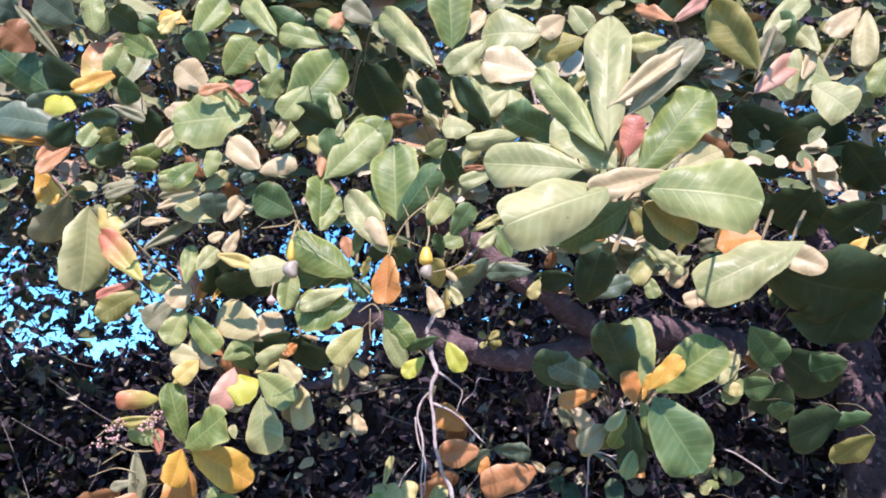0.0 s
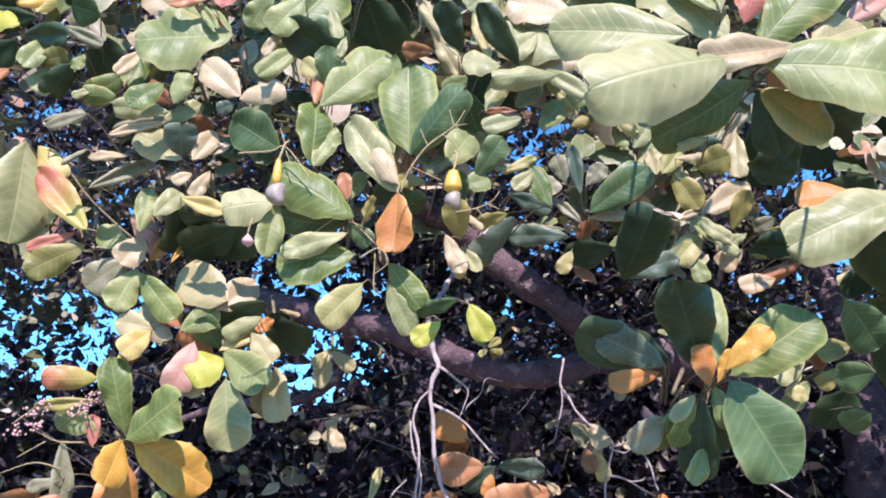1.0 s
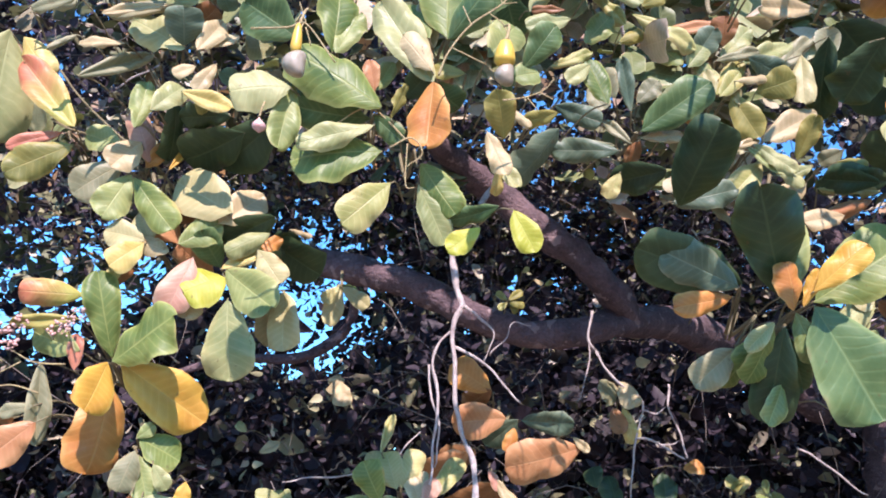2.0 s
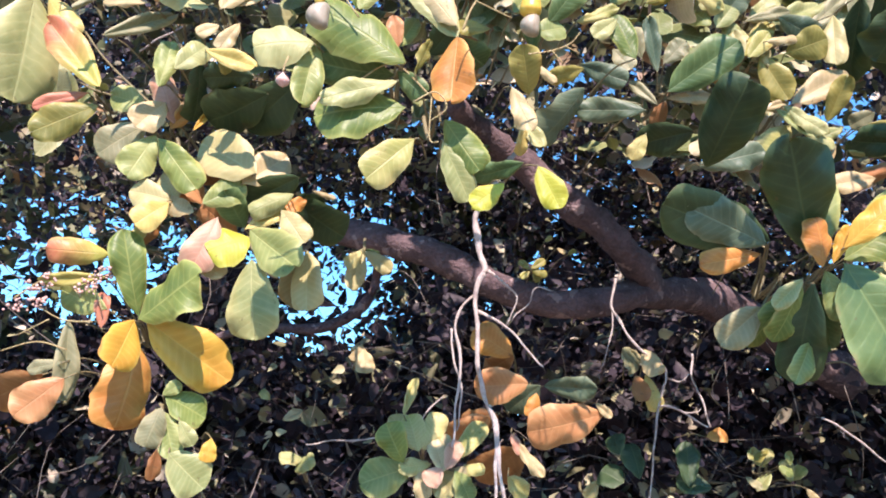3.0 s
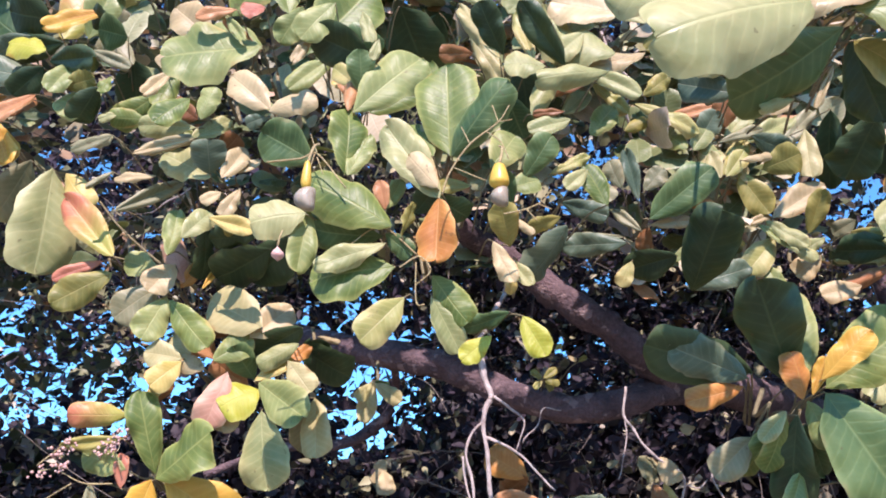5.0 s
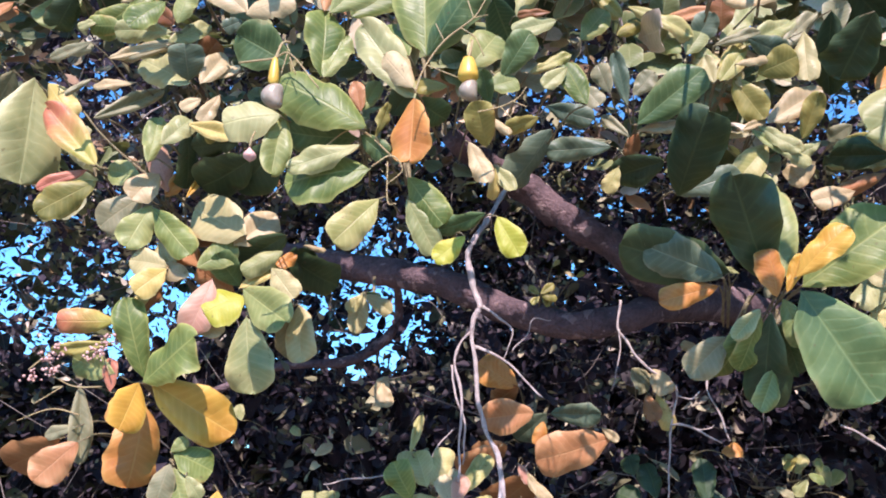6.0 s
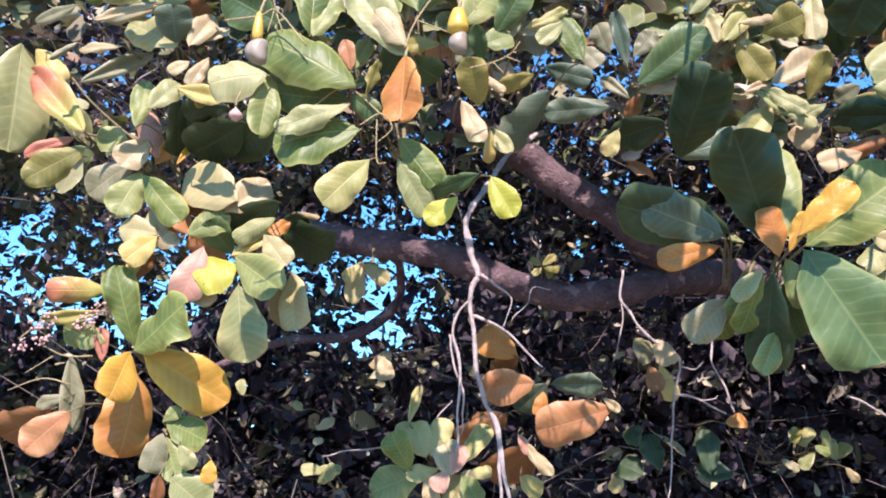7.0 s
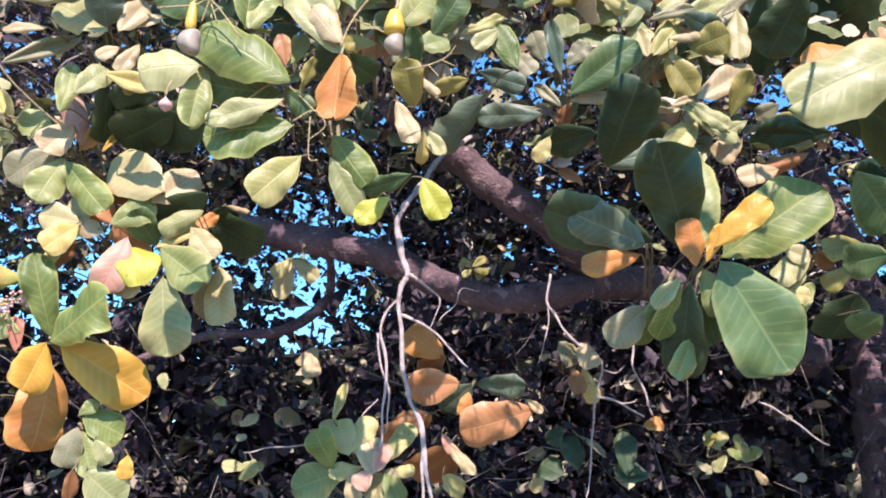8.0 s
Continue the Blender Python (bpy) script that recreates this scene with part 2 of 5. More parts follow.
# soil kept pale so that the unseen ground bounces fill light into the crown
SOIL = bark_material("pale_bounce_soil", (0.12, 0.092, 0.066), (0.33, 0.262, 0.19), 3)


def fruit_material(name, a, b, scale, rough):
    m, nodes, links, bsdf = shader(name, rough)
    place = nodes.new("ShaderNodeNewGeometry").outputs["Position"]
    fac = noise_node(nodes, links, scale, 4.0, place)
    links.new(mix_node(nodes, links, math_node(nodes, links, "MULTIPLY_ADD", fac, 2.0, -0.5), a, b), bsdf.inputs["Base Color"])
    bsdf.inputs["Subsurface Weight"].default_value, bsdf.inputs["Subsurface Radius"].default_value = 0.1, (0.004, 0.002, 0.001)
    return m


APPLE = fruit_material("yellow_apple_skin", (0.52, 0.30, 0.035), (0.64, 0.44, 0.07), 60, 0.4)
NUT = fruit_material("nut_shell", (0.20, 0.17, 0.115), (0.40, 0.33, 0.25), 90, 0.4)
BUD = fruit_material("pink_bud_skin", (0.52, 0.27, 0.24), (0.60, 0.40, 0.34), 90, 0.5)


# ---- building helpers ----
def mesh_from(name, bm, material, smooth=True):
    me = bpy.data.meshes.new(name)
    bm.to_mesh(me)
    bm.free()
    me.materials.append(material)
    if smooth:
        me.polygons.foreach_set("use_smooth", [True] * len(me.polygons))
    return me


def part(name, bm, material, parent, label=""):
    """One mesh object under a thing or under a part."""
    ob = new(name, mesh_from(name, bm, material))
    ob.parent = parent
    ob.matrix_parent_inverse = parent.matrix_world.inverted()
    return tagged(ob, label)


def smooth_path(points, steps=5):
    """Points along a rounded line through (x, y, z, radius) points."""
    pts = [Vector(p) for p in points]
    ends = [pts[0] * 2 - pts[1], *pts, pts[-1] * 2 - pts[-2]]
    line = []
    for a, b, c, d in zip(ends, ends[1:], ends[2:], ends[3:]):
        for k in range(steps):
            t = k / steps
            line.append(0.5 * (2 * b + (c - a) * t + (2 * a - 5 * b + 4 * c - d) * t * t + (3 * b - a - 3 * c + d) * t ** 3))
    return line + [pts[-1]]


def tube(bm, line, sides=7, rough=0.0):
    """A tapering tube along (x, y, z, radius) points."""
    rings, spin = [], Vector((0.31, 0.17, 0.93))
    for i, p in enumerate(line):
        way = (line[min(i + 1, len(line) - 1)].xyz - line[max(i - 1, 0)].xyz).normalized()
        side = way.cross(spin).normalized()
        up = side.cross(way)
        ring = []
        for k in range(sides):
            a = 2 * math.pi * k / sides
            r = max(p[3], 0.0006) * (1 + rough * noise.noise(p.xyz * 22 + Vector((math.cos(a), math.sin(a), 0)) * 1.3))
            ring.append(bm.verts.new(p.xyz + r * (math.cos(a) * side + math.sin(a) * up)))
        rings.append(ring)
    for a, b in zip(rings, rings[1:]):
        for k in range(sides):
            bm.faces.new((a[k], b[k], b[(k + 1) % sides], a[(k + 1) % sides]))
    bm.faces.new(rings[0])
    bm.faces.new(rings[-1][::-1])
    return bm


# ---- ground ----
bm = bmesh.new()
N = 60
grid = {}
for i in range(N + 1):
    for j in range(N + 1):
        u, v = i / N * 2 - 1, j / N * 2 - 1
        x, y = 900 * u * abs(u) ** 2.2, 900 * v * abs(v) ** 2.2
        grid[i, j] = bm.verts.new((x, y + 3, 0.05 * noise.noise(Vector((x * 0.7, y * 0.7, 0)))))
for i in range(N):
    for j in range(N):
        bm.faces.new((grid[i, j], grid[i + 1, j], grid[i + 1, j + 1], grid[i, j + 1]))
ground = tagged(new("ground", mesh_from("ground", bm, SOIL)), "unseen ground under the cashew trees, pale to bounce light up", "ground", kind="structure")

# ---- the cashew tree ----
TRUNK_FOOT = (2.5, 4.7, 0.0)
tree = tagged(new("cashew_tree"), "cashew tree with broad green and orange leaves and small fruit", "tree")
tree.location = TRUNK_FOOT
bpy.context.view_layer.update()


def branch(kind, points):
    """A limb, dry twig, young green twig or flower stalk through (x, y, z, radius) points."""
    name, material, sides, rough, label = {
        "limb": ("limb", BARK, 14, 0.35, "purplish brown rough bark"),
        "dry": ("twig", DRY, 7, 0.5, "bare bleached dead twig"),
        "green": ("twig", GREENWOOD, 7, 0.2, "thin olive young twig"),
        "stalk": ("flower_stalk", STALK, 5, 0.3, "thin dry flower stalk"),
    }[kind]
    line = smooth_path(points, 6)
    if kind == "dry":
        # dead twigs are crooked and knotty
        for p in line[1:-1]:
            p.xyz = p.xyz + 0.006 * noise.noise_vector(p.xyz * 19)
            p.w *= 0.82 + 0.3 * noise.noise(p.xyz * 45)
    return part(name, tube(bmesh.new(), line, sides, rough), material, tree, label)


def leaf_mesh(name, rows, cols, arch, fold, wave, lean, seed, plump=0.8, broad=0.6):
    """A leaf of length 1 along y and width 1: obovate, with a rounded tip and a wavy margin, folded along its midrib."""
    bm = bmesh.new()
    uv = bm.loops.layers.uv.new("UVMap")
    rnd = random.Random(seed)
    ph = [rnd.uniform(0, 6.28) for _ in range(8)]
    dent = rnd.uniform(0.0, 0.06)
    grid = []
    for i in range(rows + 1):
        v = i / rows
        v = 1 - (1 - v) ** 1.7
        full = 0.5 * math.sin(math.pi / 2 * min(v / broad, 1)) ** plump if v < broad else 0.5 * max(1 - ((v - broad) / (1.0001 - broad)) ** 2.9, 0) ** 0.5
        line = []
        for j in range(cols + 1):
            s = 2 * j / cols - 1
            k = 0 if s < 0 else 1
            half = full * (1 + v * (0.04 * math.sin(9 * v + ph[k]) + 0.03 * math.sin(20 * v + ph[2 + k]) + 0.016 * math.sin(43 * v + ph[4 + k])))
            half = max(half, 0.012)
            edge = abs(s) ** 1.5
            x = half * s + 0.8 * lean * (v * (1 - v) + 0.5 * v * v)
            z = arch * 0.6 * v * (1 - v) - 0.10 * v ** 4 * ph[6] / 6.28 + 0.8 * fold * (abs(s) - 0.5) * half
            z += 0.42 * wave * edge * (math.sin(9.0 * v + ph[4 + k]) + 0.5 * math.sin(19 * v + ph[k])) * half
            z += 0.05 * math.sin(4 * v + ph[5]) * s * v - 0.16 * half * abs(s) ** 4
            y = v + 0.02 * edge * math.sin(17 * v + ph[k]) - dent * v ** 6 * max(1 - abs(s) * 2.2, 0)
            line.append((bm.verts.new((x, y, z)), (0.5 + 0.5 * s, v)))
        grid.append(line)
    for a, b in zip(grid, grid[1:]):
        for j in range(cols):
            quad = (a[j], a[j + 1], b[j + 1], b[j])
            f = bm.faces.new([q[0] for q in quad])
            for loop, q in zip(f.loops, quad):
                loop[uv].uv = q[1]
    return mesh_from(name, bm, LEAF["g"])


BLADES = [leaf_mesh("leaf_blade", 22, 10, arch, fold, wave, lean, seed + 1, plump - 0.08, broad + 0.04) for seed, (arch, fold, wave, lean, plump, broad) in enumerate((
    (0.12, 0.18, 0.16, 0.05, 0.73, 0.6), (0.26, 0.12, 0.24, -0.06, 0.83, 0.64), (-0.1, 0.26, 0.2, 0.07, 0.68, 0.58), (0.3, 0.1, 0.28, 0, 0.88, 0.66),
    (0.06, 0.16, 0.36, -0.1, 0.78, 0.56), (0.2, -0.12, 0.26, 0.06, 0.68, 0.62), (0.34, 0.22, 0.2, 0.1, 0.83, 0.6), (0.16, 0.3, 0.24, -0.08, 0.83, 0.55),
    (-0.14, 0.08, 0.4, 0.04, 0.88, 0.65), (0.22, 0.18, 0.34, -0.12, 0.73, 0.6), (0.08, 0.26, 0.16, 0.09, 0.78, 0.63), (0.26, -0.08, 0.24, -0.05, 0.78, 0.58)))]
leaf_count = [0]


def shoot(hub, leaves):
    """A leafy shoot: a twig that comes out of the crown to the hub, a stalk to each leaf, and the leaves. Each leaf: its look,
    the foot of the blade, the compass turn, rise and roll in degrees, length and width."""
    bm = bmesh.new()
    h = Vector(hub)
    rnd = random.Random(round(h.x * 1000 + h.z * 77))
    back = h + (h - Vector((0, 0.3, 1.6))).normalized() * 0.36 + Vector((rnd.uniform(-0.03, 0.03), 0, rnd.uniform(0.0, 0.06)))
    tube(bm, smooth_path([(*back, 0.0045), (*(h.lerp(back, 0.5) + Vector((0, 0.06, -0.02))), 0.0036), (*h, 0.0026)], 5), 6, 0.3)
    loose = []
    for _, x, y, z, *rest in leaves:
        foot = Vector((x, y, z))
        if (foot - h).length > 0.055:
            loose.append(foot)
        elif (foot - h).length > 0.012:
            mid = h.lerp(foot, 0.5) + Vector((0, 0.02, -0.006))
            tube(bm, smooth_path([(*h, 0.0019), (*mid, 0.0016), (*foot, 0.0013)], 4), 5, 0.2)
    twig = part("leafy_shoot", bm, GREENWOOD, tree, "olive shoot carrying a cluster of leaves")
    for foot in loose:
        inner = foot + (h - foot).normalized() * 0.05 + Vector((0, 0.085, -0.02))
        way = [(*inner, 0.0015), (*(foot.lerp(inner, 0.45) + Vector((0, -0.01, 0.008))), 0.0013), (*foot, 0.0011)]
        part("leaf_stalk", tube(bmesh.new(), smooth_path(way, 4), 5, 0.2), GREENWOOD, twig)
    for look_key, x, y, z, turn, rise, roll, length, width in leaves:
        leaf_count[0] += 1
        ob = new("leaf", BLADES[(leaf_count[0] * 5 + leaf_count[0] // 7) % len(BLADES)])
        ob.material_slots[0].link = "OBJECT"
        ob.material_slots[0].material = LEAF[look_key]
        m = Matrix.Translation((x, y, z)) @ Matrix.Rotation(radians(turn), 4, "Z") @ Matrix.Rotation(radians(rise), 4, "X") @ Matrix.Rotation(radians(roll), 4, "Y")
        ob.parent = twig
        ob.matrix_world = m @ Matrix.Diagonal((width * 1.0, length * 1.04, length, 1))
        tagged(ob, LOOKS[look_key] + " leaf blade")


def round_body(bm, rows, sides, shape):
    """A closed round body; shape(v) gives the centre (x, y, z) and radius at v from 0 to 1."""
    rings = []
    for i in range(rows + 1):
        c, r = shape(i / rows)
        rings.append([bm.verts.new(Vector(c) + Vector((r * math.cos(2 * math.pi * k / sides), r * math.sin(2 * math.pi * k / sides), 0))) for k in range(sides)])
    for a, b in zip(rings, rings[1:]):
        for k in range(sides):
            bm.faces.new((a[k], b[k], b[(k + 1) % sides], a[(k + 1) % sides]))
    bm.faces.new(rings[0])
    bm.faces.new(rings[-1][::-1])
    return bm


def cashew(top, length, width, nut):
    """A small cashew apple on its stalk, with the nut hanging under it."""
    x, y, z = top

    def flesh(v):
        return (x, y, z - length * v), max(width * 0.5 * (0.45 + 0.55 * math.sin(min(v * 1.9, 1.57))) * (1 - max(v - 0.85, 0) * 3.0), 0.001) * (0.35 if v == 0 else 1)

    apple = part("cashew_apple", round_body(bmesh.new(), 12, 16, flesh), APPLE, tree, "small yellow cashew apple")

    def shell(v):
        a = v * math.pi
        bow = nut * 0.10 * (1 + math.cos(a * 2))
        return (x + bow, y, z - length * 0.97 - nut * (0.5 - 0.5 * math.cos(a))), max(nut * 0.43 * math.sin(a) ** 0.8, 0.0008)

    part("cashew_nut", round_body(bmesh.new(), 14, 16, shell), NUT, apple, "pale grey-pink kidney-shaped nut")
    part("stalk", tube(bmesh.new(), smooth_path([(x, y, z - 0.003, 0.002), (x + 0.004, y + 0.01, z + 0.025, 0.0016), (x + 0.002, y + 0.05, z + 0.05, 0.0016)], 4), 6, 0.2), STALK, apple)


def bud(top, foot, size):
    """A pink young fruit at the end of a thin stalk."""
    x, y, z = foot

    def skin(v):
        return (x + size * 0.1 * v, y, z - size * v), max(size * 0.42 * math.sin(math.pi * min(max(v, 0.02), 0.97) ** 1.4), 0.0006)

    ob = part("fruit_bud", round_body(bmesh.new(), 10, 12, skin), BUD, tree, "pink fruit bud on a stalk")
    part("stalk", tube(bmesh.new(), smooth_path([(*foot, 0.0016), (x + 0.002, y, (z + top[2]) / 2, 0.0013), (*top, 0.0013)], 4), 5), STALK, ob)


def floret(place, size):
    """A tuft of small dry pink flowers."""
    bm = bmesh.new()
    rnd = random.Random(round(place[0] * 9999))
    for _ in range(16):
        c = Vector(place) + Vector([rnd.gauss(0, size * 0.5) for _ in range(3)])
        bmesh.ops.create_icosphere(bm, subdivisions=1, radius=size * rnd.uniform(0.1, 0.24), matrix=Matrix.Translation(c))
    part("floret", bm, BUD, tree, "dry pink flower tuft")


# trunk, limbs and twigs
part("trunk", tube(bmesh.new(), smooth_path([(2.5, 4.7, -0.05, 0.25), (2.47, 4.68, 0.35, 0.18), (2.35, 4.6, 1.0, 0.15), (2.2, 4.5, 1.7, 0.13), (2.25, 4.7, 2.6, 0.09), (2.1, 4.9, 3.4, 0.05)], 8), 18, 0.3), BARK, tree, "rough purplish brown trunk")
branch("limb", [(-0.705, 3.200, 2.345, 0.0178), (-0.601, 3.100, 2.300, 0.0357), (-0.485, 3.000, 2.242, 0.0414), (-0.250, 2.950, 2.194, 0.0416), (-0.080, 2.950, 2.151, 0.0440), (0.053, 2.950, 2.092, 0.0422), (0.233, 2.950, 2.046, 0.0417), (0.395, 2.950, 2.069, 0.0430), (0.574, 3.100, 2.146, 0.0487), (0.947, 3.600, 2.242, 0.0687), (1.518, 4.300, 2.246, 0.0897), (1.886, 4.500, 2.126, 0.0998)])
branch("limb", [(-0.099, 2.600, 2.489, 0.0293), (-0.012, 2.750, 2.471, 0.0378), (0.101, 2.850, 2.441, 0.0434), (0.214, 2.850, 2.354, 0.0456), (0.340, 2.850, 2.272, 0.0423), (0.440, 2.900, 2.200, 0.0427), (0.574, 3.100, 2.146, 0.0487)])
branch("limb", [(-0.964, 3.400, 1.882, 0.0117), (-0.730, 3.400, 1.974, 0.0151), (-0.492, 3.400, 1.997, 0.0184), (-0.357, 3.400, 2.084, 0.0185), (-0.320, 3.400, 2.189, 0.0152), (-0.318, 3.200, 2.260, 0.0095)])
branch("dry", [(0.133, 2.500, 2.372, 0.0068), (0.054, 2.300, 2.244, 0.0065), (0.010, 2.200, 2.142, 0.0069), (-0.021, 2.120, 2.059, 0.0069), (-0.038, 2.120, 2.014, 0.0068), (-0.022, 2.120, 1.963, 0.0083), (-0.007, 2.120, 1.925, 0.0075), (-0.021, 2.120, 1.887, 0.0056), (-0.018, 2.120, 1.780, 0.0051), (0.002, 2.120, 1.698, 0.0050), (0.027, 2.120, 1.638, 0.0057), (0.042, 2.120, 1.550, 0.0042), (0.062, 2.120, 1.447, 0.0024)])
branch("dry", [(0.027, 2.120, 1.638, 0.0043), (0.033, 2.120, 1.569, 0.0035), (0.028, 2.120, 1.446, 0.0021)])
branch("dry", [(-0.021, 2.140, 1.885, 0.0034), (-0.044, 2.140, 1.852, 0.0030), (-0.059, 2.140, 1.812, 0.0034), (-0.042, 2.140, 1.751, 0.0037), (-0.044, 2.140, 1.678, 0.0033), (-0.047, 2.140, 1.597, 0.0029)])
branch("dry", [(-0.064, 2.160, 1.815, 0.0030), (-0.053, 2.160, 1.753, 0.0030), (-0.035, 2.160, 1.700, 0.0026), (-0.040, 2.160, 1.628, 0.0018)])
branch("dry", [(-0.004, 2.120, 1.923, 0.0037), (0.026, 2.120, 1.903, 0.0034), (0.052, 2.120, 1.876, 0.0022), (0.036, 2.120, 1.823, 0.0015)])
branch("dry", [(0.053, 2.200, 1.847, 0.0015), (0.083, 2.200, 1.887, 0.0016), (0.098, 2.200, 1.918, 0.0016), (0.131, 2.200, 1.913, 0.0008)])
branch("dry", [(-0.019, 2.140, 1.847, 0.0045), (0.026, 2.140, 1.831, 0.0037), (0.068, 2.140, 1.794, 0.0026), (0.110, 2.140, 1.753, 0.0018)])
branch("dry", [(0.317, 2.500, 2.024, 0.0036), (0.312, 2.500, 1.954, 0.0040), (0.324, 2.500, 1.928, 0.0036), (0.360, 2.500, 1.875, 0.0035), (0.422, 2.500, 1.831, 0.0035), (0.437, 2.500, 1.799, 0.0035), (0.424, 2.500, 1.748, 0.0035), (0.409, 2.500, 1.612, 0.0025), (0.393, 2.500, 1.492, 0.0017)])
branch("dry", [(0.312, 2.500, 1.954, 0.0022), (0.306, 2.500, 1.862, 0.0022), (0.288, 2.500, 1.809, 0.0013)])
branch("dry", [(0.423, 2.500, 1.735, 0.0030), (0.479, 2.500, 1.726, 0.0026), (0.533, 2.500, 1.697, 0.0017)])
branch("dry", [(0.479, 2.500, 1.726, 0.0022), (0.517, 2.500, 1.737, 0.0013)])
branch("dry", [(0.437, 2.500, 1.799, 0.0026), (0.470, 2.500, 1.793, 0.0022), (0.490, 2.500, 1.812, 0.0013)])
branch("dry", [(0.560, 2.700, 1.894, 0.0029), (0.562, 2.700, 1.838, 0.0034), (0.584, 2.700, 1.782, 0.0033), (0.606, 2.700, 1.713, 0.0024)])
branch("dry", [(0.839, 2.600, 1.750, 0.0036), (0.887, 2.600, 1.725, 0.0031), (0.934, 2.600, 1.694, 0.0027), (1.004, 2.600, 1.651, 0.0018)])
branch("dry", [(-0.339, 2.350, 1.585, 0.0012), (-0.257, 2.350, 1.601, 0.0021), (-0.186, 2.350, 1.617, 0.0021), (-0.115, 2.350, 1.633, 0.0021)])
branch("dry", [(-0.115, 2.350, 1.633, 0.0021), (-0.093, 2.350, 1.674, 0.0021), (-0.069, 2.350, 1.703, 0.0017)])
branch("green", [(-0.723, 1.880, 2.220, 0.0018), (-0.684, 1.880, 2.176, 0.0018), (-0.632, 1.880, 2.131, 0.0021), (-0.582, 1.880, 2.093, 0.0023), (-0.538, 1.900, 2.066, 0.0023), (-0.476, 2.100, 1.990, 0.0029)])
branch("green", [(-0.720, 1.880, 2.130, 0.0015), (-0.686, 1.880, 2.115, 0.0018), (-0.634, 1.880, 2.104, 0.0017), (-0.582, 1.880, 2.093, 0.0017)])
branch("dry", [(-0.569, 1.900, 2.259, 0.0018), (-0.593, 1.900, 2.237, 0.0018), (-0.656, 1.950, 2.229, 0.0018)])
branch("dry", [(0.217, 2.000, 2.670, 0.0041), (0.231, 2.000, 2.600, 0.0041), (0.256, 2.000, 2.533, 0.0044), (0.260, 2.000, 2.455, 0.0039), (0.290, 2.100, 2.446, 0.0033)])
branch("dry", [(0.234, 2.020, 2.614, 0.0033), (0.273, 2.020, 2.573, 0.0024), (0.304, 2.020, 2.519, 0.0020)])
branch("dry", [(0.624, 2.100, 1.862, 0.0015), (0.775, 2.100, 1.955, 0.0023), (0.805, 2.150, 1.900, 0.0031), (0.828, 2.200, 1.820, 0.0031)])

branch("stalk", [(-0.333, 1.560, 2.137, 0.0012), (-0.286, 1.560, 2.143, 0.0014), (-0.263, 1.560, 2.150, 0.0012), (-0.220, 1.560, 2.098, 0.0012)])
branch("stalk", [(-0.273, 1.560, 2.119, 0.0009), (-0.267, 1.560, 2.150, 0.0009)])
branch("stalk", [(-0.253, 1.560, 2.119, 0.0009), (-0.263, 1.560, 2.145, 0.0009)])
branch("stalk", [(-0.263, 1.560, 2.150, 0.0009), (-0.275, 1.560, 2.181, 0.0007)])
branch("stalk", [(-0.087, 1.530, 2.075, 0.0016), (-0.077, 1.530, 2.108, 0.0013), (-0.051, 1.530, 2.150, 0.0014), (-0.013, 1.530, 2.184, 0.0011), (0.002, 1.530, 2.210, 0.0007)])
branch("stalk", [(-0.051, 1.530, 2.150, 0.0009), (-0.063, 1.530, 2.176, 0.0007)])
branch("stalk", [(-0.029, 1.530, 2.169, 0.0009), (-0.010, 1.530, 2.154, 0.0009), (0.001, 1.530, 2.128, 0.0007)])
branch("stalk", [(-0.013, 1.530, 2.184, 0.0009), (-0.021, 1.530, 2.210, 0.0007)])
branch("stalk", [(-0.013, 1.530, 2.184, 0.0009), (0.006, 1.530, 2.188, 0.0007)])
branch("stalk", [(-0.073, 1.530, 2.115, 0.0009), (-0.028, 1.530, 2.095, 0.0009)])
branch("stalk", [(-0.006, 1.530, 2.048, 0.0011), (0.023, 1.530, 2.055, 0.0011), (0.045, 1.530, 2.067, 0.0009), (0.056, 1.530, 2.083, 0.0007)])
branch("stalk", [(0.023, 1.530, 2.055, 0.0009), (0.037, 1.530, 2.039, 0.0007)])
branch("stalk", [(0.038, 1.530, 2.063, 0.0009), (0.056, 1.530, 2.055, 0.0007)])
branch("stalk", [(-0.215, 1.600, 2.031, 0.0012), (-0.185, 1.600, 2.055, 0.0012), (-0.161, 1.600, 2.052, 0.0014), (-0.121, 1.600, 2.015, 0.0012)])
branch("stalk", [(-0.139, 1.530, 1.973, 0.0011), (-0.114, 1.530, 1.988, 0.0011), (-0.099, 1.530, 1.969, 0.0009), (-0.117, 1.530, 1.950, 0.0006)])
branch("stalk", [(-0.118, 1.530, 1.980, 0.0009), (-0.116, 1.530, 1.928, 0.0008), (-0.105, 1.530, 1.924, 0.0006)])
branch("stalk", [(-0.728, 1.850, 1.752, 0.0013), (-0.687, 1.850, 1.789, 0.0011)])
branch("stalk", [(-0.627, 1.850, 1.763, 0.0013), (-0.669, 1.850, 1.798, 0.0008)])
branch("stalk", [(-0.603, 1.850, 1.727, 0.0013), (-0.649, 1.850, 1.727, 0.0011), (-0.689, 1.850, 1.744, 0.0008)])
branch("stalk", [(-0.592, 1.850, 1.745, 0.0013), (-0.612, 1.850, 1.790, 0.0011), (-0.597, 1.850, 1.813, 0.0008)])
branch("stalk", [(-0.633, 1.850, 1.683, 0.0013), (-0.680, 1.850, 1.691, 0.0011), (-0.733, 1.850, 1.672, 0.0008)])
branch("stalk", [(-0.709, 1.850, 1.699, 0.0011), (-0.668, 1.850, 1.726, 0.0011)])

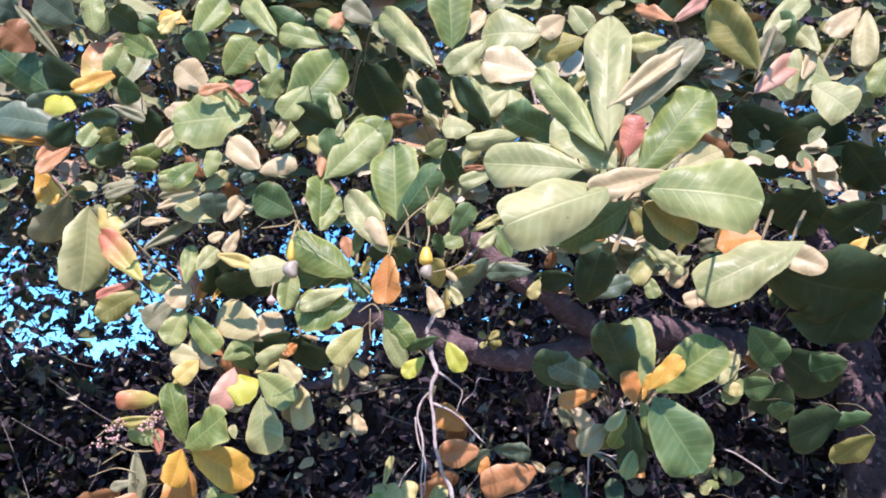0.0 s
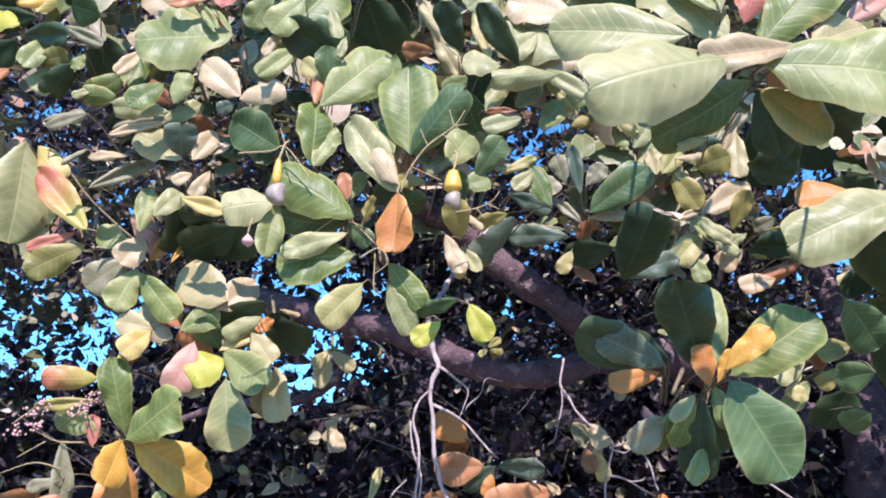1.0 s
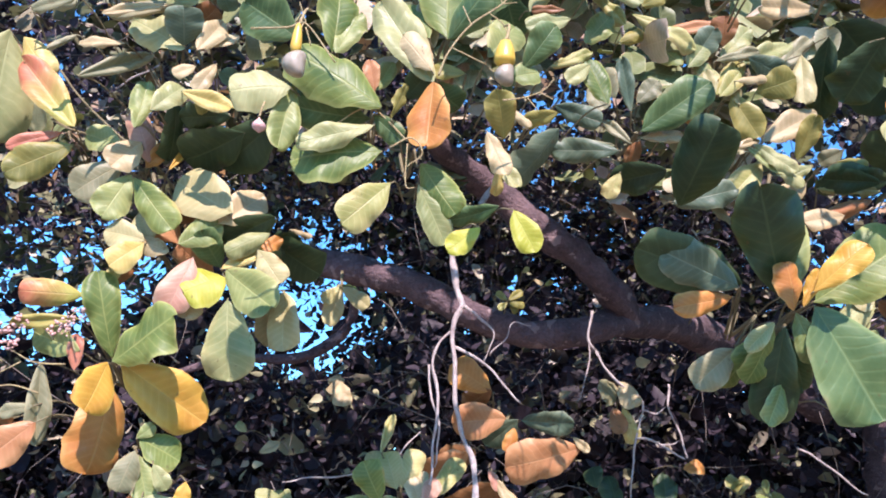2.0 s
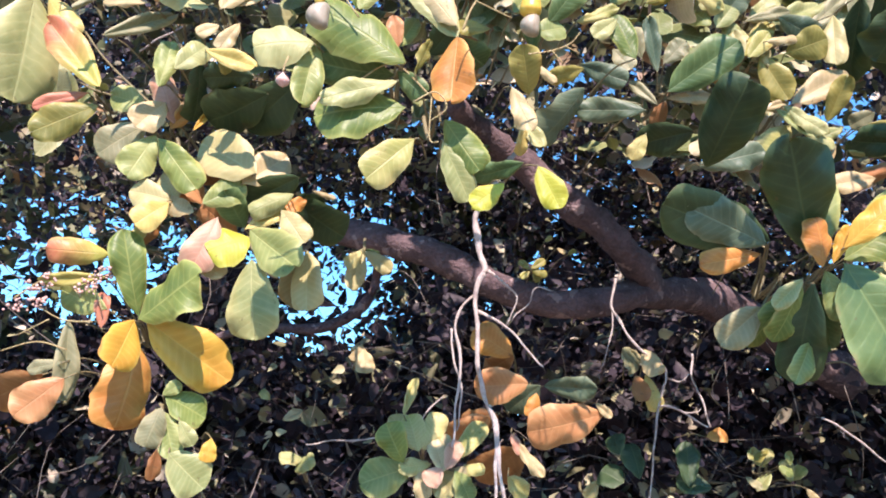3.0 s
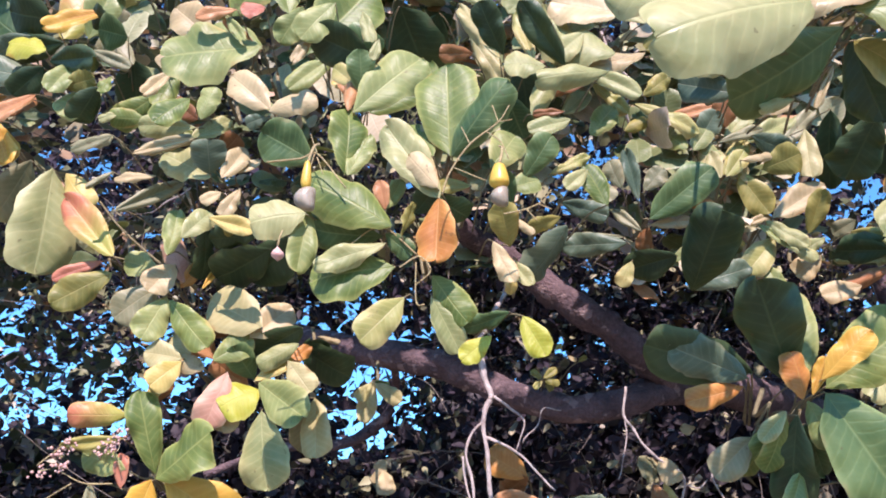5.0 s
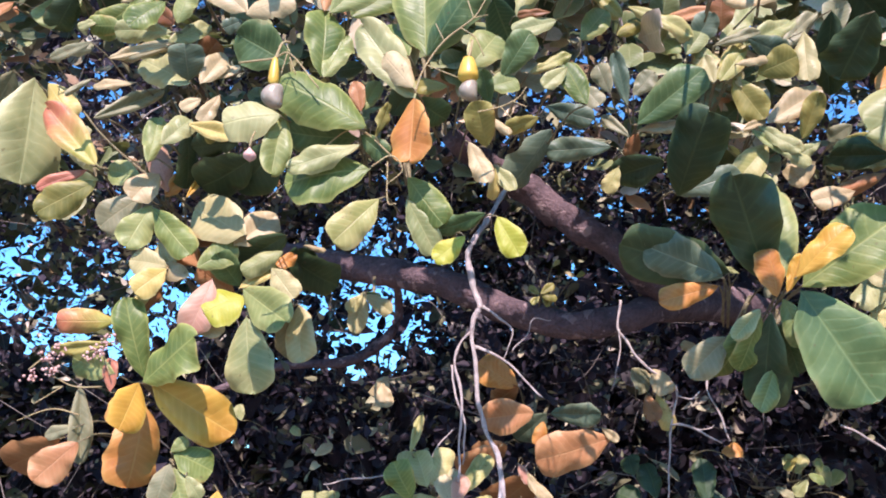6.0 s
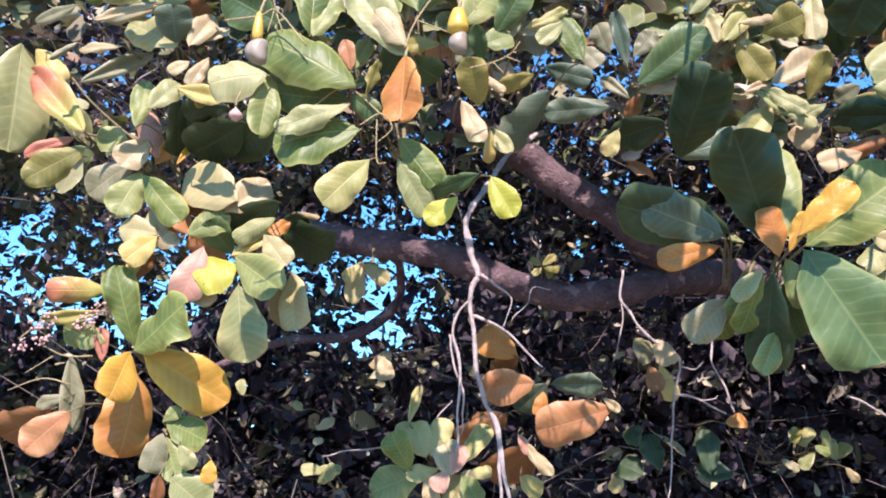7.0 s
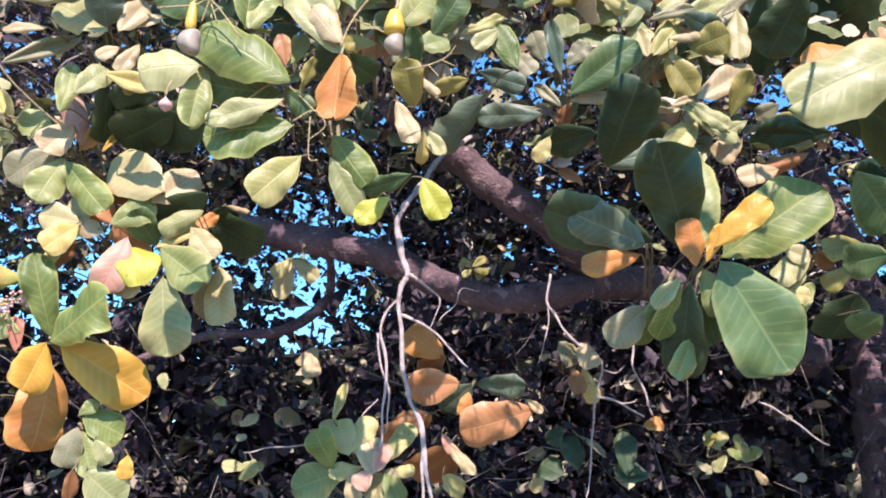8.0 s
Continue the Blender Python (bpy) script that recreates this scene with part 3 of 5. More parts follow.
# leafy shoots on the outside of the crown
shoot((0.43, 2.55, 1.72), [
    ("c", 0.387, 2.504, 1.861, -124, -56, 56, 0.065, 0.052),
    ("b", 0.368, 2.498, 1.800, -140, -64, 57, 0.061, 0.041),
    ("y", 0.394, 2.516, 1.806, -128, -68, 60, 0.086, 0.039),
    ("pg", 0.334, 2.492, 1.858, -67, -33, 77, 0.061, 0.064),
    ("dg", 0.332, 2.491, 1.621, 22, 64, -53, 0.049, 0.048),
    ("dg", 0.491, 2.500, 1.565, 7, 78, -11, 0.097, 0.053),
    ("dg", 0.343, 2.491, 1.561, 66, 25, -47, 0.055, 0.076),
    ("dg", 0.384, 2.513, 1.574, 43, 70, -20, 0.079, 0.062),
    ("dg", 0.541, 2.504, 1.566, 74, 8, -71, 0.072, 0.053),
    ("o", 0.529, 2.501, 1.675, -90, 13, 57, 0.048, 0.038),
    ("lg", 0.608, 2.528, 2.101, 90, 23, -87, 0.035, 0.015),
])
shoot((-0.30, 2.81, 1.82), [
    ("c", -0.279, 2.743, 1.844, -150, -69, 29, 0.065, 0.050),
    ("c", -0.318, 2.769, 1.824, -114, 15, 68, 0.051, 0.043),
])
shoot((-0.37, 2.55, 1.53), [
    ("lg", -0.364, 2.496, 1.556, 113, 2, -58, 0.051, 0.033),
    ("lg", -0.378, 2.499, 1.529, -118, 39, 82, 0.054, 0.038),
])
shoot((1.06, 3.45, 1.63), [
    ("yg", 1.030, 3.418, 1.655, 90, 45, -63, 0.070, 0.059),
    ("yg", 0.998, 3.386, 1.654, -90, 57, 71, 0.069, 0.040),
    ("lg", 1.109, 3.401, 1.613, 90, 69, -112, 0.070, 0.047),
    ("yg", 1.122, 3.423, 1.618, -90, 53, 57, 0.061, 0.046),
    ("lg", 1.037, 3.391, 1.637, 90, -53, -54, 0.067, 0.043),
])
shoot((-0.32, 3.24, 1.82), [
    ("lg", -0.790, 3.197, 1.771, 90, 73, -77, 0.052, 0.033),
    ("lg", -0.592, 3.191, 1.728, 90, 38, -73, 0.039, 0.029),
    ("c", -0.543, 3.185, 1.670, -90, 32, 60, 0.061, 0.041),
    ("c", -0.322, 3.191, 1.921, 90, -57, -82, 0.044, 0.046),
    ("c", 0.660, 3.203, 2.042, 90, -12, -69, 0.045, 0.040),
])
shoot((0.66, 1.56, 2.09), [
    ("lg", 0.659, 1.505, 2.103, 90, -23, -71, 0.209, 0.093),
])
shoot((0.63, 1.67, 2.13), [
    ("o", 0.629, 1.618, 2.141, 77, -4, -66, 0.086, 0.074),
])
shoot((0.90, 3.06, 1.63), [
    ("ol", 0.885, 3.032, 1.690, 90, -40, -34, 0.050, 0.033),
    ("sg", 0.902, 3.005, 1.643, -90, -20, 66, 0.043, 0.031),
    ("sg", 0.935, 3.005, 1.650, 90, 81, -116, 0.037, 0.022),
    ("c", 0.975, 2.998, 1.590, -90, -50, 99, 0.050, 0.025),
    ("pg", 0.815, 3.024, 1.607, -90, -26, 65, 0.053, 0.030),
])
shoot((-0.50, 3.05, 1.54), [
    ("lg", -0.498, 2.999, 1.551, -90, 1, 76, 0.074, 0.030),
])
shoot((0.33, 2.76, 1.55), [
    ("cy", 0.329, 2.709, 1.564, 90, -65, -92, 0.052, 0.034),
])
shoot((-0.687, 1.880, 2.109), [
    ("lg", -0.795, 1.835, 2.261, -90, -86, 36, 0.189, 0.117),
    ("y", -0.785, 1.860, 2.265, -98, -48, 85, 0.084, 0.049),
    ("yr", -0.643, 1.800, 2.085, 90, 46, -84, 0.144, 0.057),
    ("r", -0.674, 1.836, 2.090, 112, -30, -101, 0.083, 0.026),
    ("ol", -0.652, 1.829, 2.067, 105, -36, -103, 0.103, 0.057),
    ("pg", -0.867, 1.880, 2.303, 62, -51, -168, 0.133, 0.084),
    ("yo", -0.921, 1.819, 2.353, -106, -53, 85, 0.113, 0.046),
    ("sa", -0.936, 1.842, 2.376, -46, 50, 77, 0.090, 0.039),
    ("pg", -0.762, 1.815, 2.299, -96, 10, 93, 0.073, 0.025),
])
shoot((-0.566, 1.900, 2.058), [
    ("sg", -0.584, 1.842, 2.078, 90, 13, -90, 0.057, 0.047),
    ("pg", -0.580, 1.857, 2.053, 98, -41, -100, 0.088, 0.061),
    ("sg", -0.559, 1.843, 2.030, 138, -68, -69, 0.081, 0.056),
    ("g", -0.545, 1.820, 2.016, -98, -48, 92, 0.106, 0.051),
    ("c", -0.552, 1.842, 2.086, 131, -56, -73, 0.065, 0.052),
    ("o", -0.548, 1.868, 2.053, -56, 60, 84, 0.058, 0.028),
    ("p", -0.544, 1.869, 2.064, 90, 66, -75, 0.095, 0.042),
    ("yo", -0.506, 1.858, 2.049, -43, 62, 70, 0.050, 0.012),
])
shoot((-0.476, 1.902, 1.999), [
    ("b", -0.503, 1.880, 2.011, -40, -32, 144, 0.055, 0.046),
    ("sg", -0.464, 1.832, 1.919, -75, 38, 90, 0.070, 0.049),
    ("sa", -0.477, 1.880, 1.932, 120, 48, -89, 0.059, 0.039),
    ("c", -0.412, 1.845, 1.960, -58, 46, 69, 0.091, 0.055),
    ("cy", -0.390, 1.831, 1.975, 78, 27, -84, 0.114, 0.085),
    ("lg", -0.334, 1.862, 1.956, 104, -34, -89, 0.071, 0.034),
    ("dg", -0.325, 1.844, 1.978, 63, -23, -144, 0.096, 0.058),
])
shoot((-0.475, 1.915, 1.902), [
    ("y", -0.579, 1.869, 1.848, -45, 66, 70, 0.044, 0.021),
    ("b", -0.582, 1.920, 1.859, -121, 55, 161, 0.056, 0.027),
    ("y", -0.518, 1.840, 1.919, 132, -44, -72, 0.063, 0.045),
    ("cy", -0.517, 1.840, 1.924, 90, 7, -87, 0.063, 0.046),
    ("cy", -0.511, 1.854, 1.920, 80, 58, -83, 0.062, 0.034),
    ("c", -0.479, 1.840, 1.907, 79, 17, -79, 0.053, 0.034),
    ("sa", -0.485, 1.890, 1.942, 111, 21, -103, 0.061, 0.039),
    ("p", -0.443, 1.850, 1.905, 131, -73, -68, 0.093, 0.055),
    ("c", -0.440, 1.868, 1.862, 175, -79, -28, 0.050, 0.045),
    ("sa", -0.423, 1.910, 1.893, 129, 28, -127, 0.073, 0.047),
])
shoot((-0.391, 1.915, 1.895), [
    ("y", -0.402, 1.864, 1.893, -83, 36, 84, 0.069, 0.027),
    ("mg", -0.410, 1.890, 1.902, 157, 31, -146, 0.072, 0.048),
    ("ch", -0.392, 1.861, 1.878, 118, -30, -65, 0.065, 0.071),
    ("sg", -0.392, 1.857, 1.890, -113, -32, 86, 0.105, 0.068),
    ("lg", -0.383, 1.857, 1.845, -90, -81, 89, 0.121, 0.079),
    ("o", -0.364, 1.874, 1.917, -59, 43, 76, 0.067, 0.024),
    ("cy", -0.345, 1.845, 1.923, -106, -50, 81, 0.066, 0.043),
    ("pg", -0.330, 1.880, 1.864, -10, -55, 168, 0.091, 0.044),
    ("cy", -0.302, 1.880, 1.870, -135, -82, 55, 0.093, 0.054),
])
shoot((-0.562, 1.900, 1.742), [
    ("yr", -0.607, 1.868, 1.836, 110, -5, -101, 0.085, 0.044),
    ("ol", -0.595, 1.844, 1.795, 90, -8, -103, 0.094, 0.022),
    ("g", -0.541, 1.861, 1.742, 144, 67, -127, 0.130, 0.053),
    ("g", -0.529, 1.830, 1.733, -121, 35, 88, 0.116, 0.088),
    ("sg", -0.590, 1.858, 1.750, 84, 18, -102, 0.083, 0.053),
    ("yo", -0.526, 1.850, 1.737, -62, -27, 89, 0.152, 0.083),
    ("yo", -0.534, 1.830, 1.731, -179, -59, -54, 0.082, 0.062),
])
shoot((-0.556, 1.912, 1.738), [
    ("o", -0.535, 1.862, 1.698, 90, -86, -131, 0.120, 0.087),
    ("pg", -0.641, 1.856, 1.727, -48, -81, 96, 0.113, 0.037),
    ("pg", -0.637, 1.852, 1.664, 84, -14, -95, 0.055, 0.022),
    ("sa", -0.628, 1.849, 1.641, 119, -48, -91, 0.078, 0.057),
    ("b", -0.675, 1.880, 1.646, 84, -29, -136, 0.094, 0.076),
    ("r", -0.594, 1.863, 1.720, 130, 81, -119, 0.053, 0.023),
])
shoot((-0.506, 1.920, 1.619), [
    ("g", -0.488, 1.885, 1.631, -70, -22, 67, 0.066, 0.055),
    ("pg", -0.487, 1.871, 1.611, 118, -77, -78, 0.057, 0.040),
    ("sg", -0.486, 1.887, 1.606, -104, -66, 56, 0.067, 0.040),
    ("lg", -0.454, 1.857, 1.595, -80, -54, 89, 0.041, 0.025),
    ("sg", -0.490, 1.877, 1.630, -74, 43, 96, 0.030, 0.022),
    ("yo", -0.409, 1.879, 1.574, 144, -83, -48, 0.034, 0.025),
    ("lg", -0.465, 1.868, 1.548, -75, -37, 84, 0.071, 0.064),
    ("b", -0.477, 1.852, 1.551, 14, -78, 155, 0.043, 0.022),
])
shoot((-0.182, 1.653, 2.065), [
    ("lg", -0.279, 1.587, 2.072, 102, -16, -84, 0.073, 0.061),
    ("sg", -0.277, 1.604, 2.084, 148, -84, -61, 0.092, 0.042),
    ("mg", -0.171, 1.616, 2.050, 90, 4, -138, 0.112, 0.051),
    ("lg", -0.165, 1.591, 2.030, 103, -23, -88, 0.098, 0.037),
    ("mg", -0.168, 1.605, 2.050, -90, -42, 118, 0.048, 0.031),
    ("sa", -0.171, 1.617, 2.091, 113, 74, -116, 0.045, 0.023),
    ("sg", -0.171, 1.619, 2.094, -53, 65, 80, 0.060, 0.026),
    ("g", -0.159, 1.582, 2.052, 90, 29, -84, 0.139, 0.074),
    ("mg", -0.165, 1.616, 2.070, 113, 30, -117, 0.042, 0.021),
    ("g", -0.153, 1.613, 2.003, 96, -10, -81, 0.115, 0.083),
])
shoot((-0.112, 1.654, 2.027), [
    ("ol", -0.144, 1.589, 2.039, -105, 67, 155, 0.050, 0.020),
    ("yg", -0.138, 1.602, 1.956, 115, -48, -86, 0.085, 0.050),
    ("dg", -0.130, 1.630, 2.090, -138, 35, 157, 0.049, 0.041),
    ("lg", -0.101, 1.613, 1.960, -78, -60, 96, 0.081, 0.037),
    ("g", -0.101, 1.618, 1.992, -99, -53, 98, 0.081, 0.047),
    ("o", -0.093, 1.580, 2.093, 171, -84, 14, 0.092, 0.060),
    ("mg", -0.098, 1.630, 2.118, -56, -22, 142, 0.056, 0.046),
    ("ch", -0.021, 1.586, 1.900, 105, -42, -81, 0.050, 0.031),
    ("mg", 0.004, 1.618, 1.942, 84, -21, -135, 0.065, 0.030),
    ("ch", 0.020, 1.594, 1.930, -101, -60, 81, 0.061, 0.036),
])
shoot((-0.056, 1.650, 2.113), [
    ("g", -0.104, 1.590, 2.163, 62, 49, -69, 0.080, 0.051),
    ("c", -0.097, 1.581, 2.110, 82, 50, -98, 0.066, 0.038),
    ("lg", -0.094, 1.592, 2.099, 90, 55, -93, 0.138, 0.060),
    ("ol", -0.050, 1.616, 2.129, 90, 1, -95, 0.051, 0.025),
    ("c", -0.019, 1.596, 2.036, -113, -63, 70, 0.064, 0.029),
    ("sg", -0.021, 1.620, 2.160, -56, 55, 76, 0.085, 0.055),
    ("ol", 0.006, 1.611, 2.034, 158, 45, -165, 0.065, 0.041),
    ("sg", 0.007, 1.593, 2.116, -78, 24, 81, 0.043, 0.037),
])
shoot((0.014, 1.651, 2.115), [
    ("c", 0.007, 1.592, 2.070, -97, -39, 90, 0.038, 0.013),
    ("mg", 0.008, 1.608, 2.095, 163, 45, -170, 0.049, 0.024),
    ("mg", 0.025, 1.599, 2.134, -122, 50, 133, 0.071, 0.043),
    ("yg", 0.063, 1.610, 2.146, -84, 31, 89, 0.067, 0.019),
    ("ol", 0.077, 1.613, 2.080, 90, -22, -130, 0.048, 0.025),
    ("lg", 0.114, 1.590, 2.143, 112, -46, -87, 0.049, 0.024),
    ("g", 0.140, 1.599, 2.092, 90, 65, -91, 0.068, 0.038),
])
shoot((0.060, 1.830, 2.158), [
    ("bg", 0.104, 1.771, 2.132, 61, -50, -166, 0.107, 0.069),
    ("lg", 0.014, 1.782, 2.078, -107, -51, 75, 0.054, 0.026),
    ("y", 0.016, 1.766, 2.068, 4, -65, 167, 0.051, 0.019),
    ("bg", 0.197, 1.763, 2.101, 79, 0, -114, 0.100, 0.040),
    ("bg", 0.098, 1.792, 2.184, -108, -26, 117, 0.080, 0.035),
    ("pg", 0.198, 1.789, 2.122, 90, -3, -90, 0.088, 0.018),
])
shoot((-0.529, 1.800, 2.202), [
    ("pg", -0.657, 1.754, 2.286, 90, -22, -97, 0.072, 0.023),
    ("pg", -0.641, 1.745, 2.213, 116, -47, -120, 0.049, 0.011),
    ("pg", -0.622, 1.735, 2.139, -53, 39, 96, 0.121, 0.029),
    ("c", -0.568, 1.750, 2.208, 103, -9, -86, 0.066, 0.020),
    ("sg", -0.529, 1.745, 2.067, -3, 80, 25, 0.087, 0.037),
    ("lg", -0.506, 1.733, 2.092, -54, 53, 80, 0.068, 0.040),
    ("g", -0.514, 1.758, 2.289, 96, 11, -93, 0.097, 0.036),
    ("pg", -0.490, 1.739, 2.279, 84, -11, -111, 0.118, 0.026),
    ("bg", -0.477, 1.740, 2.207, -177, 45, -168, 0.056, 0.059),
    ("y", -0.466, 1.735, 2.128, -96, -16, 92, 0.079, 0.030),
    ("dg", -0.499, 1.810, 2.152, 10, -51, 143, 0.105, 0.043),
])
# the last three dark blades stand in for the deep shade behind
shoot((-0.458, 1.817, 2.195), [
    ("lg", -0.475, 1.742, 2.202, 90, 28, -89, 0.098, 0.058),
    ("b", -0.484, 1.770, 2.244, -113, 38, 158, 0.060, 0.042),
    ("c", -0.454, 1.732, 2.196, -43, 63, 67, 0.075, 0.037),
    ("c", -0.459, 1.755, 2.181, 104, -33, -93, 0.035, 0.022),
    ("ol", -0.453, 1.765, 2.150, -13, -46, 147, 0.041, 0.019),
    ("c", -0.442, 1.753, 2.217, -76, 36, 85, 0.046, 0.020),
    ("c", -0.427, 1.751, 2.186, 141, -64, -68, 0.060, 0.026),
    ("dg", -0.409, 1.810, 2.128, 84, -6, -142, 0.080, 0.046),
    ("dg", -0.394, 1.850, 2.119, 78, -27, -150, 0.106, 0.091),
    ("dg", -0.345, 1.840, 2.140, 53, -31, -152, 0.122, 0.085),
])
shoot((0.264, 1.910, 2.205), [
    ("mg", 0.253, 1.845, 2.178, -115, 35, 111, 0.132, 0.067),
    ("dg", 0.310, 1.830, 2.046, -172, 34, 150, 0.149, 0.087),
    ("bg", 0.241, 1.865, 2.223, 133, 71, -137, 0.089, 0.030),
    ("pg", 0.212, 1.853, 2.238, 105, 65, -137, 0.056, 0.035),
    ("pg", 0.254, 1.873, 2.244, -109, 49, 100, 0.052, 0.037),
    ("c", 0.255, 1.857, 2.171, -90, 8, 98, 0.074, 0.024),
    ("pg", 0.244, 1.870, 2.165, 67, 45, -99, 0.066, 0.020),
])
shoot((0.270, 1.922, 2.201), [
    ("o", 0.321, 1.841, 2.202, -96, -1, 84, 0.045, 0.025),
    ("b", 0.258, 1.876, 2.174, 26, -53, -148, 0.042, 0.028),
    ("dg", 0.293, 1.840, 2.108, 55, -7, -133, 0.089, 0.060),
    ("yg", 0.222, 1.859, 2.106, 77, -63, -97, 0.047, 0.029),
    ("bg", 0.321, 1.900, 2.075, -90, 19, 98, 0.118, 0.049),
    ("pg", 0.164, 1.855, 2.252, -116, -53, 85, 0.049, 0.034),
])
shoot((0.427, 1.991, 2.287), [
    ("yg", 0.338, 1.959, 2.367, 23, 84, -30, 0.061, 0.037),
    ("lg", 0.360, 1.923, 2.351, -90, 56, 97, 0.063, 0.040),
    ("lg", 0.376, 1.943, 2.387, -99, -54, 96, 0.063, 0.033),
    ("cy", 0.407, 1.926, 2.296, 66, 76, -81, 0.055, 0.029),
    ("pg", 0.413, 1.932, 2.373, -90, 20, 99, 0.092, 0.024),
    ("yg", 0.416, 1.939, 2.308, -81, 55, 79, 0.098, 0.040),
    ("pg", 0.434, 1.954, 2.308, -106, 37, 120, 0.039, 0.032),
    ("ol", 0.447, 1.947, 2.316, -90, -57, 111, 0.092, 0.053),
    ("c", 0.447, 1.949, 2.211, -84, 25, 81, 0.058, 0.016),
])
shoot((0.483, 1.988, 2.217), [
    ("cy", 0.460, 1.942, 2.295, 41, 70, -61, 0.057, 0.025),
    ("sg", 0.468, 1.932, 2.206, -105, -39, 79, 0.075, 0.024),
    ("ol", 0.487, 1.935, 2.317, -118, 14, 119, 0.070, 0.060),
    ("lg", 0.478, 1.929, 2.212, -119, -40, 79, 0.084, 0.033),
    ("sg", 0.482, 1.958, 2.138, -141, -70, 57, 0.058, 0.035),
    ("c", 0.494, 1.932, 2.218, -90, 35, 77, 0.119, 0.054),
    ("yg", 0.499, 1.949, 2.185, 99, -50, -85, 0.085, 0.053),
    ("lg", 0.504, 1.924, 2.178, -105, -40, 79, 0.067, 0.028),
    ("ol", 0.552, 1.927, 2.187, -163, 52, 145, 0.079, 0.038),
])
shoot((0.579, 1.990, 2.182), [
    ("c", 0.582, 1.959, 2.157, 90, -38, -95, 0.059, 0.045),
    ("lg", 0.581, 1.929, 2.180, 90, -33, -99, 0.048, 0.026),
    ("ol", 0.632, 1.941, 2.196, -90, -7, 117, 0.057, 0.026),
    ("pg", 0.650, 1.951, 2.224, 58, -28, -122, 0.044, 0.035),
    ("c", 0.627, 1.922, 2.087, 96, -14, -81, 0.072, 0.041),
    ("sa", 0.699, 1.957, 2.135, 106, -27, -92, 0.107, 0.030),
    ("dg", 0.696, 1.923, 2.154, 90, -4, -136, 0.103, 0.048),
])
shoot((0.349, 1.654, 1.831), [
    ("o", 0.302, 1.608, 1.843, 101, -17, -97, 0.079, 0.032),
    ("bg", 0.303, 1.590, 1.850, 90, 21, -125, 0.099, 0.060),
    ("c", 0.312, 1.618, 1.855, 62, 36, -79, 0.031, 0.009),
    ("pg", 0.320, 1.650, 1.786, 73, -46, -107, 0.070, 0.045),
    ("dg", 0.318, 1.620, 1.863, 101, 9, -135, 0.141, 0.077),
    ("g", 0.342, 1.630, 1.799, 32, -47, -146, 0.084, 0.033),
    ("lg", 0.343, 1.585, 1.808, 81, -48, -92, 0.047, 0.023),
    ("g", 0.345, 1.591, 1.805, 26, -57, -153, 0.080, 0.031),
    ("dg", 0.357, 1.593, 1.844, 147, 40, -170, 0.147, 0.080),
    ("dg", 0.355, 1.583, 1.803, -1, -57, -146, 0.129, 0.057),
])
shoot((0.386, 1.651, 1.821), [
    ("sg", 0.366, 1.620, 1.741, 104, -67, -95, 0.057, 0.032),
    ("sg", 0.377, 1.620, 1.848, 32, 84, -44, 0.134, 0.080),
    ("o", 0.356, 1.560, 1.819, 135, 73, -122, 0.056, 0.038),
    ("mg", 0.379, 1.620, 1.798, -41, -53, 164, 0.072, 0.033),
    ("sg", 0.373, 1.591, 1.824, -90, -69, 112, 0.063, 0.034),
    ("yo", 0.368, 1.560, 1.824, -122, 66, 108, 0.048, 0.018),
    ("yo", 0.377, 1.550, 1.841, -117, 42, 90, 0.081, 0.038),
    ("mg", 0.391, 1.580, 1.832, -80, -55, 98, 0.152, 0.107),
    ("g", 0.402, 1.600, 1.843, -110, 36, 86, 0.145, 0.087),
    ("c", 0.475, 1.720, 1.725, -85, 0, 90, 0.065, 0.028),
])
shoot((0.678, 2.000, 1.930), [
    ("cy", 0.636, 1.943, 1.954, -103, -26, 91, 0.040, 0.034),
    ("lg", 0.637, 1.963, 1.938, -115, -63, 79, 0.047, 0.036),
    ("yg", 0.640, 1.958, 1.879, -90, -5, 88, 0.042, 0.032),
    ("lg", 0.680, 1.962, 1.920, 97, -41, -78, 0.047, 0.025),
])
shoot((-0.097, 2.230, 1.565), [
    ("cy", -0.101, 2.197, 1.590, 76, 40, -69, 0.086, 0.046),
    ("yg", -0.107, 2.178, 1.586, 52, 63, -58, 0.072, 0.052),
    ("yg", -0.097, 2.181, 1.590, -58, 68, 57, 0.074, 0.045),
    ("yg", -0.140, 2.177, 1.649, -36, 69, 53, 0.074, 0.020),
    ("g", -0.132, 2.161, 1.563, 122, 56, -127, 0.076, 0.056),
    ("sg", -0.113, 2.195, 1.559, 96, -22, -81, 0.099, 0.074),
    ("yg", -0.040, 2.160, 1.575, -62, 52, 62, 0.092, 0.040),
    ("p", -0.054, 2.150, 1.557, -55, 70, 52, 0.055, 0.033),
    ("c", -0.058, 2.150, 1.555, 62, 65, -52, 0.058, 0.037),
])
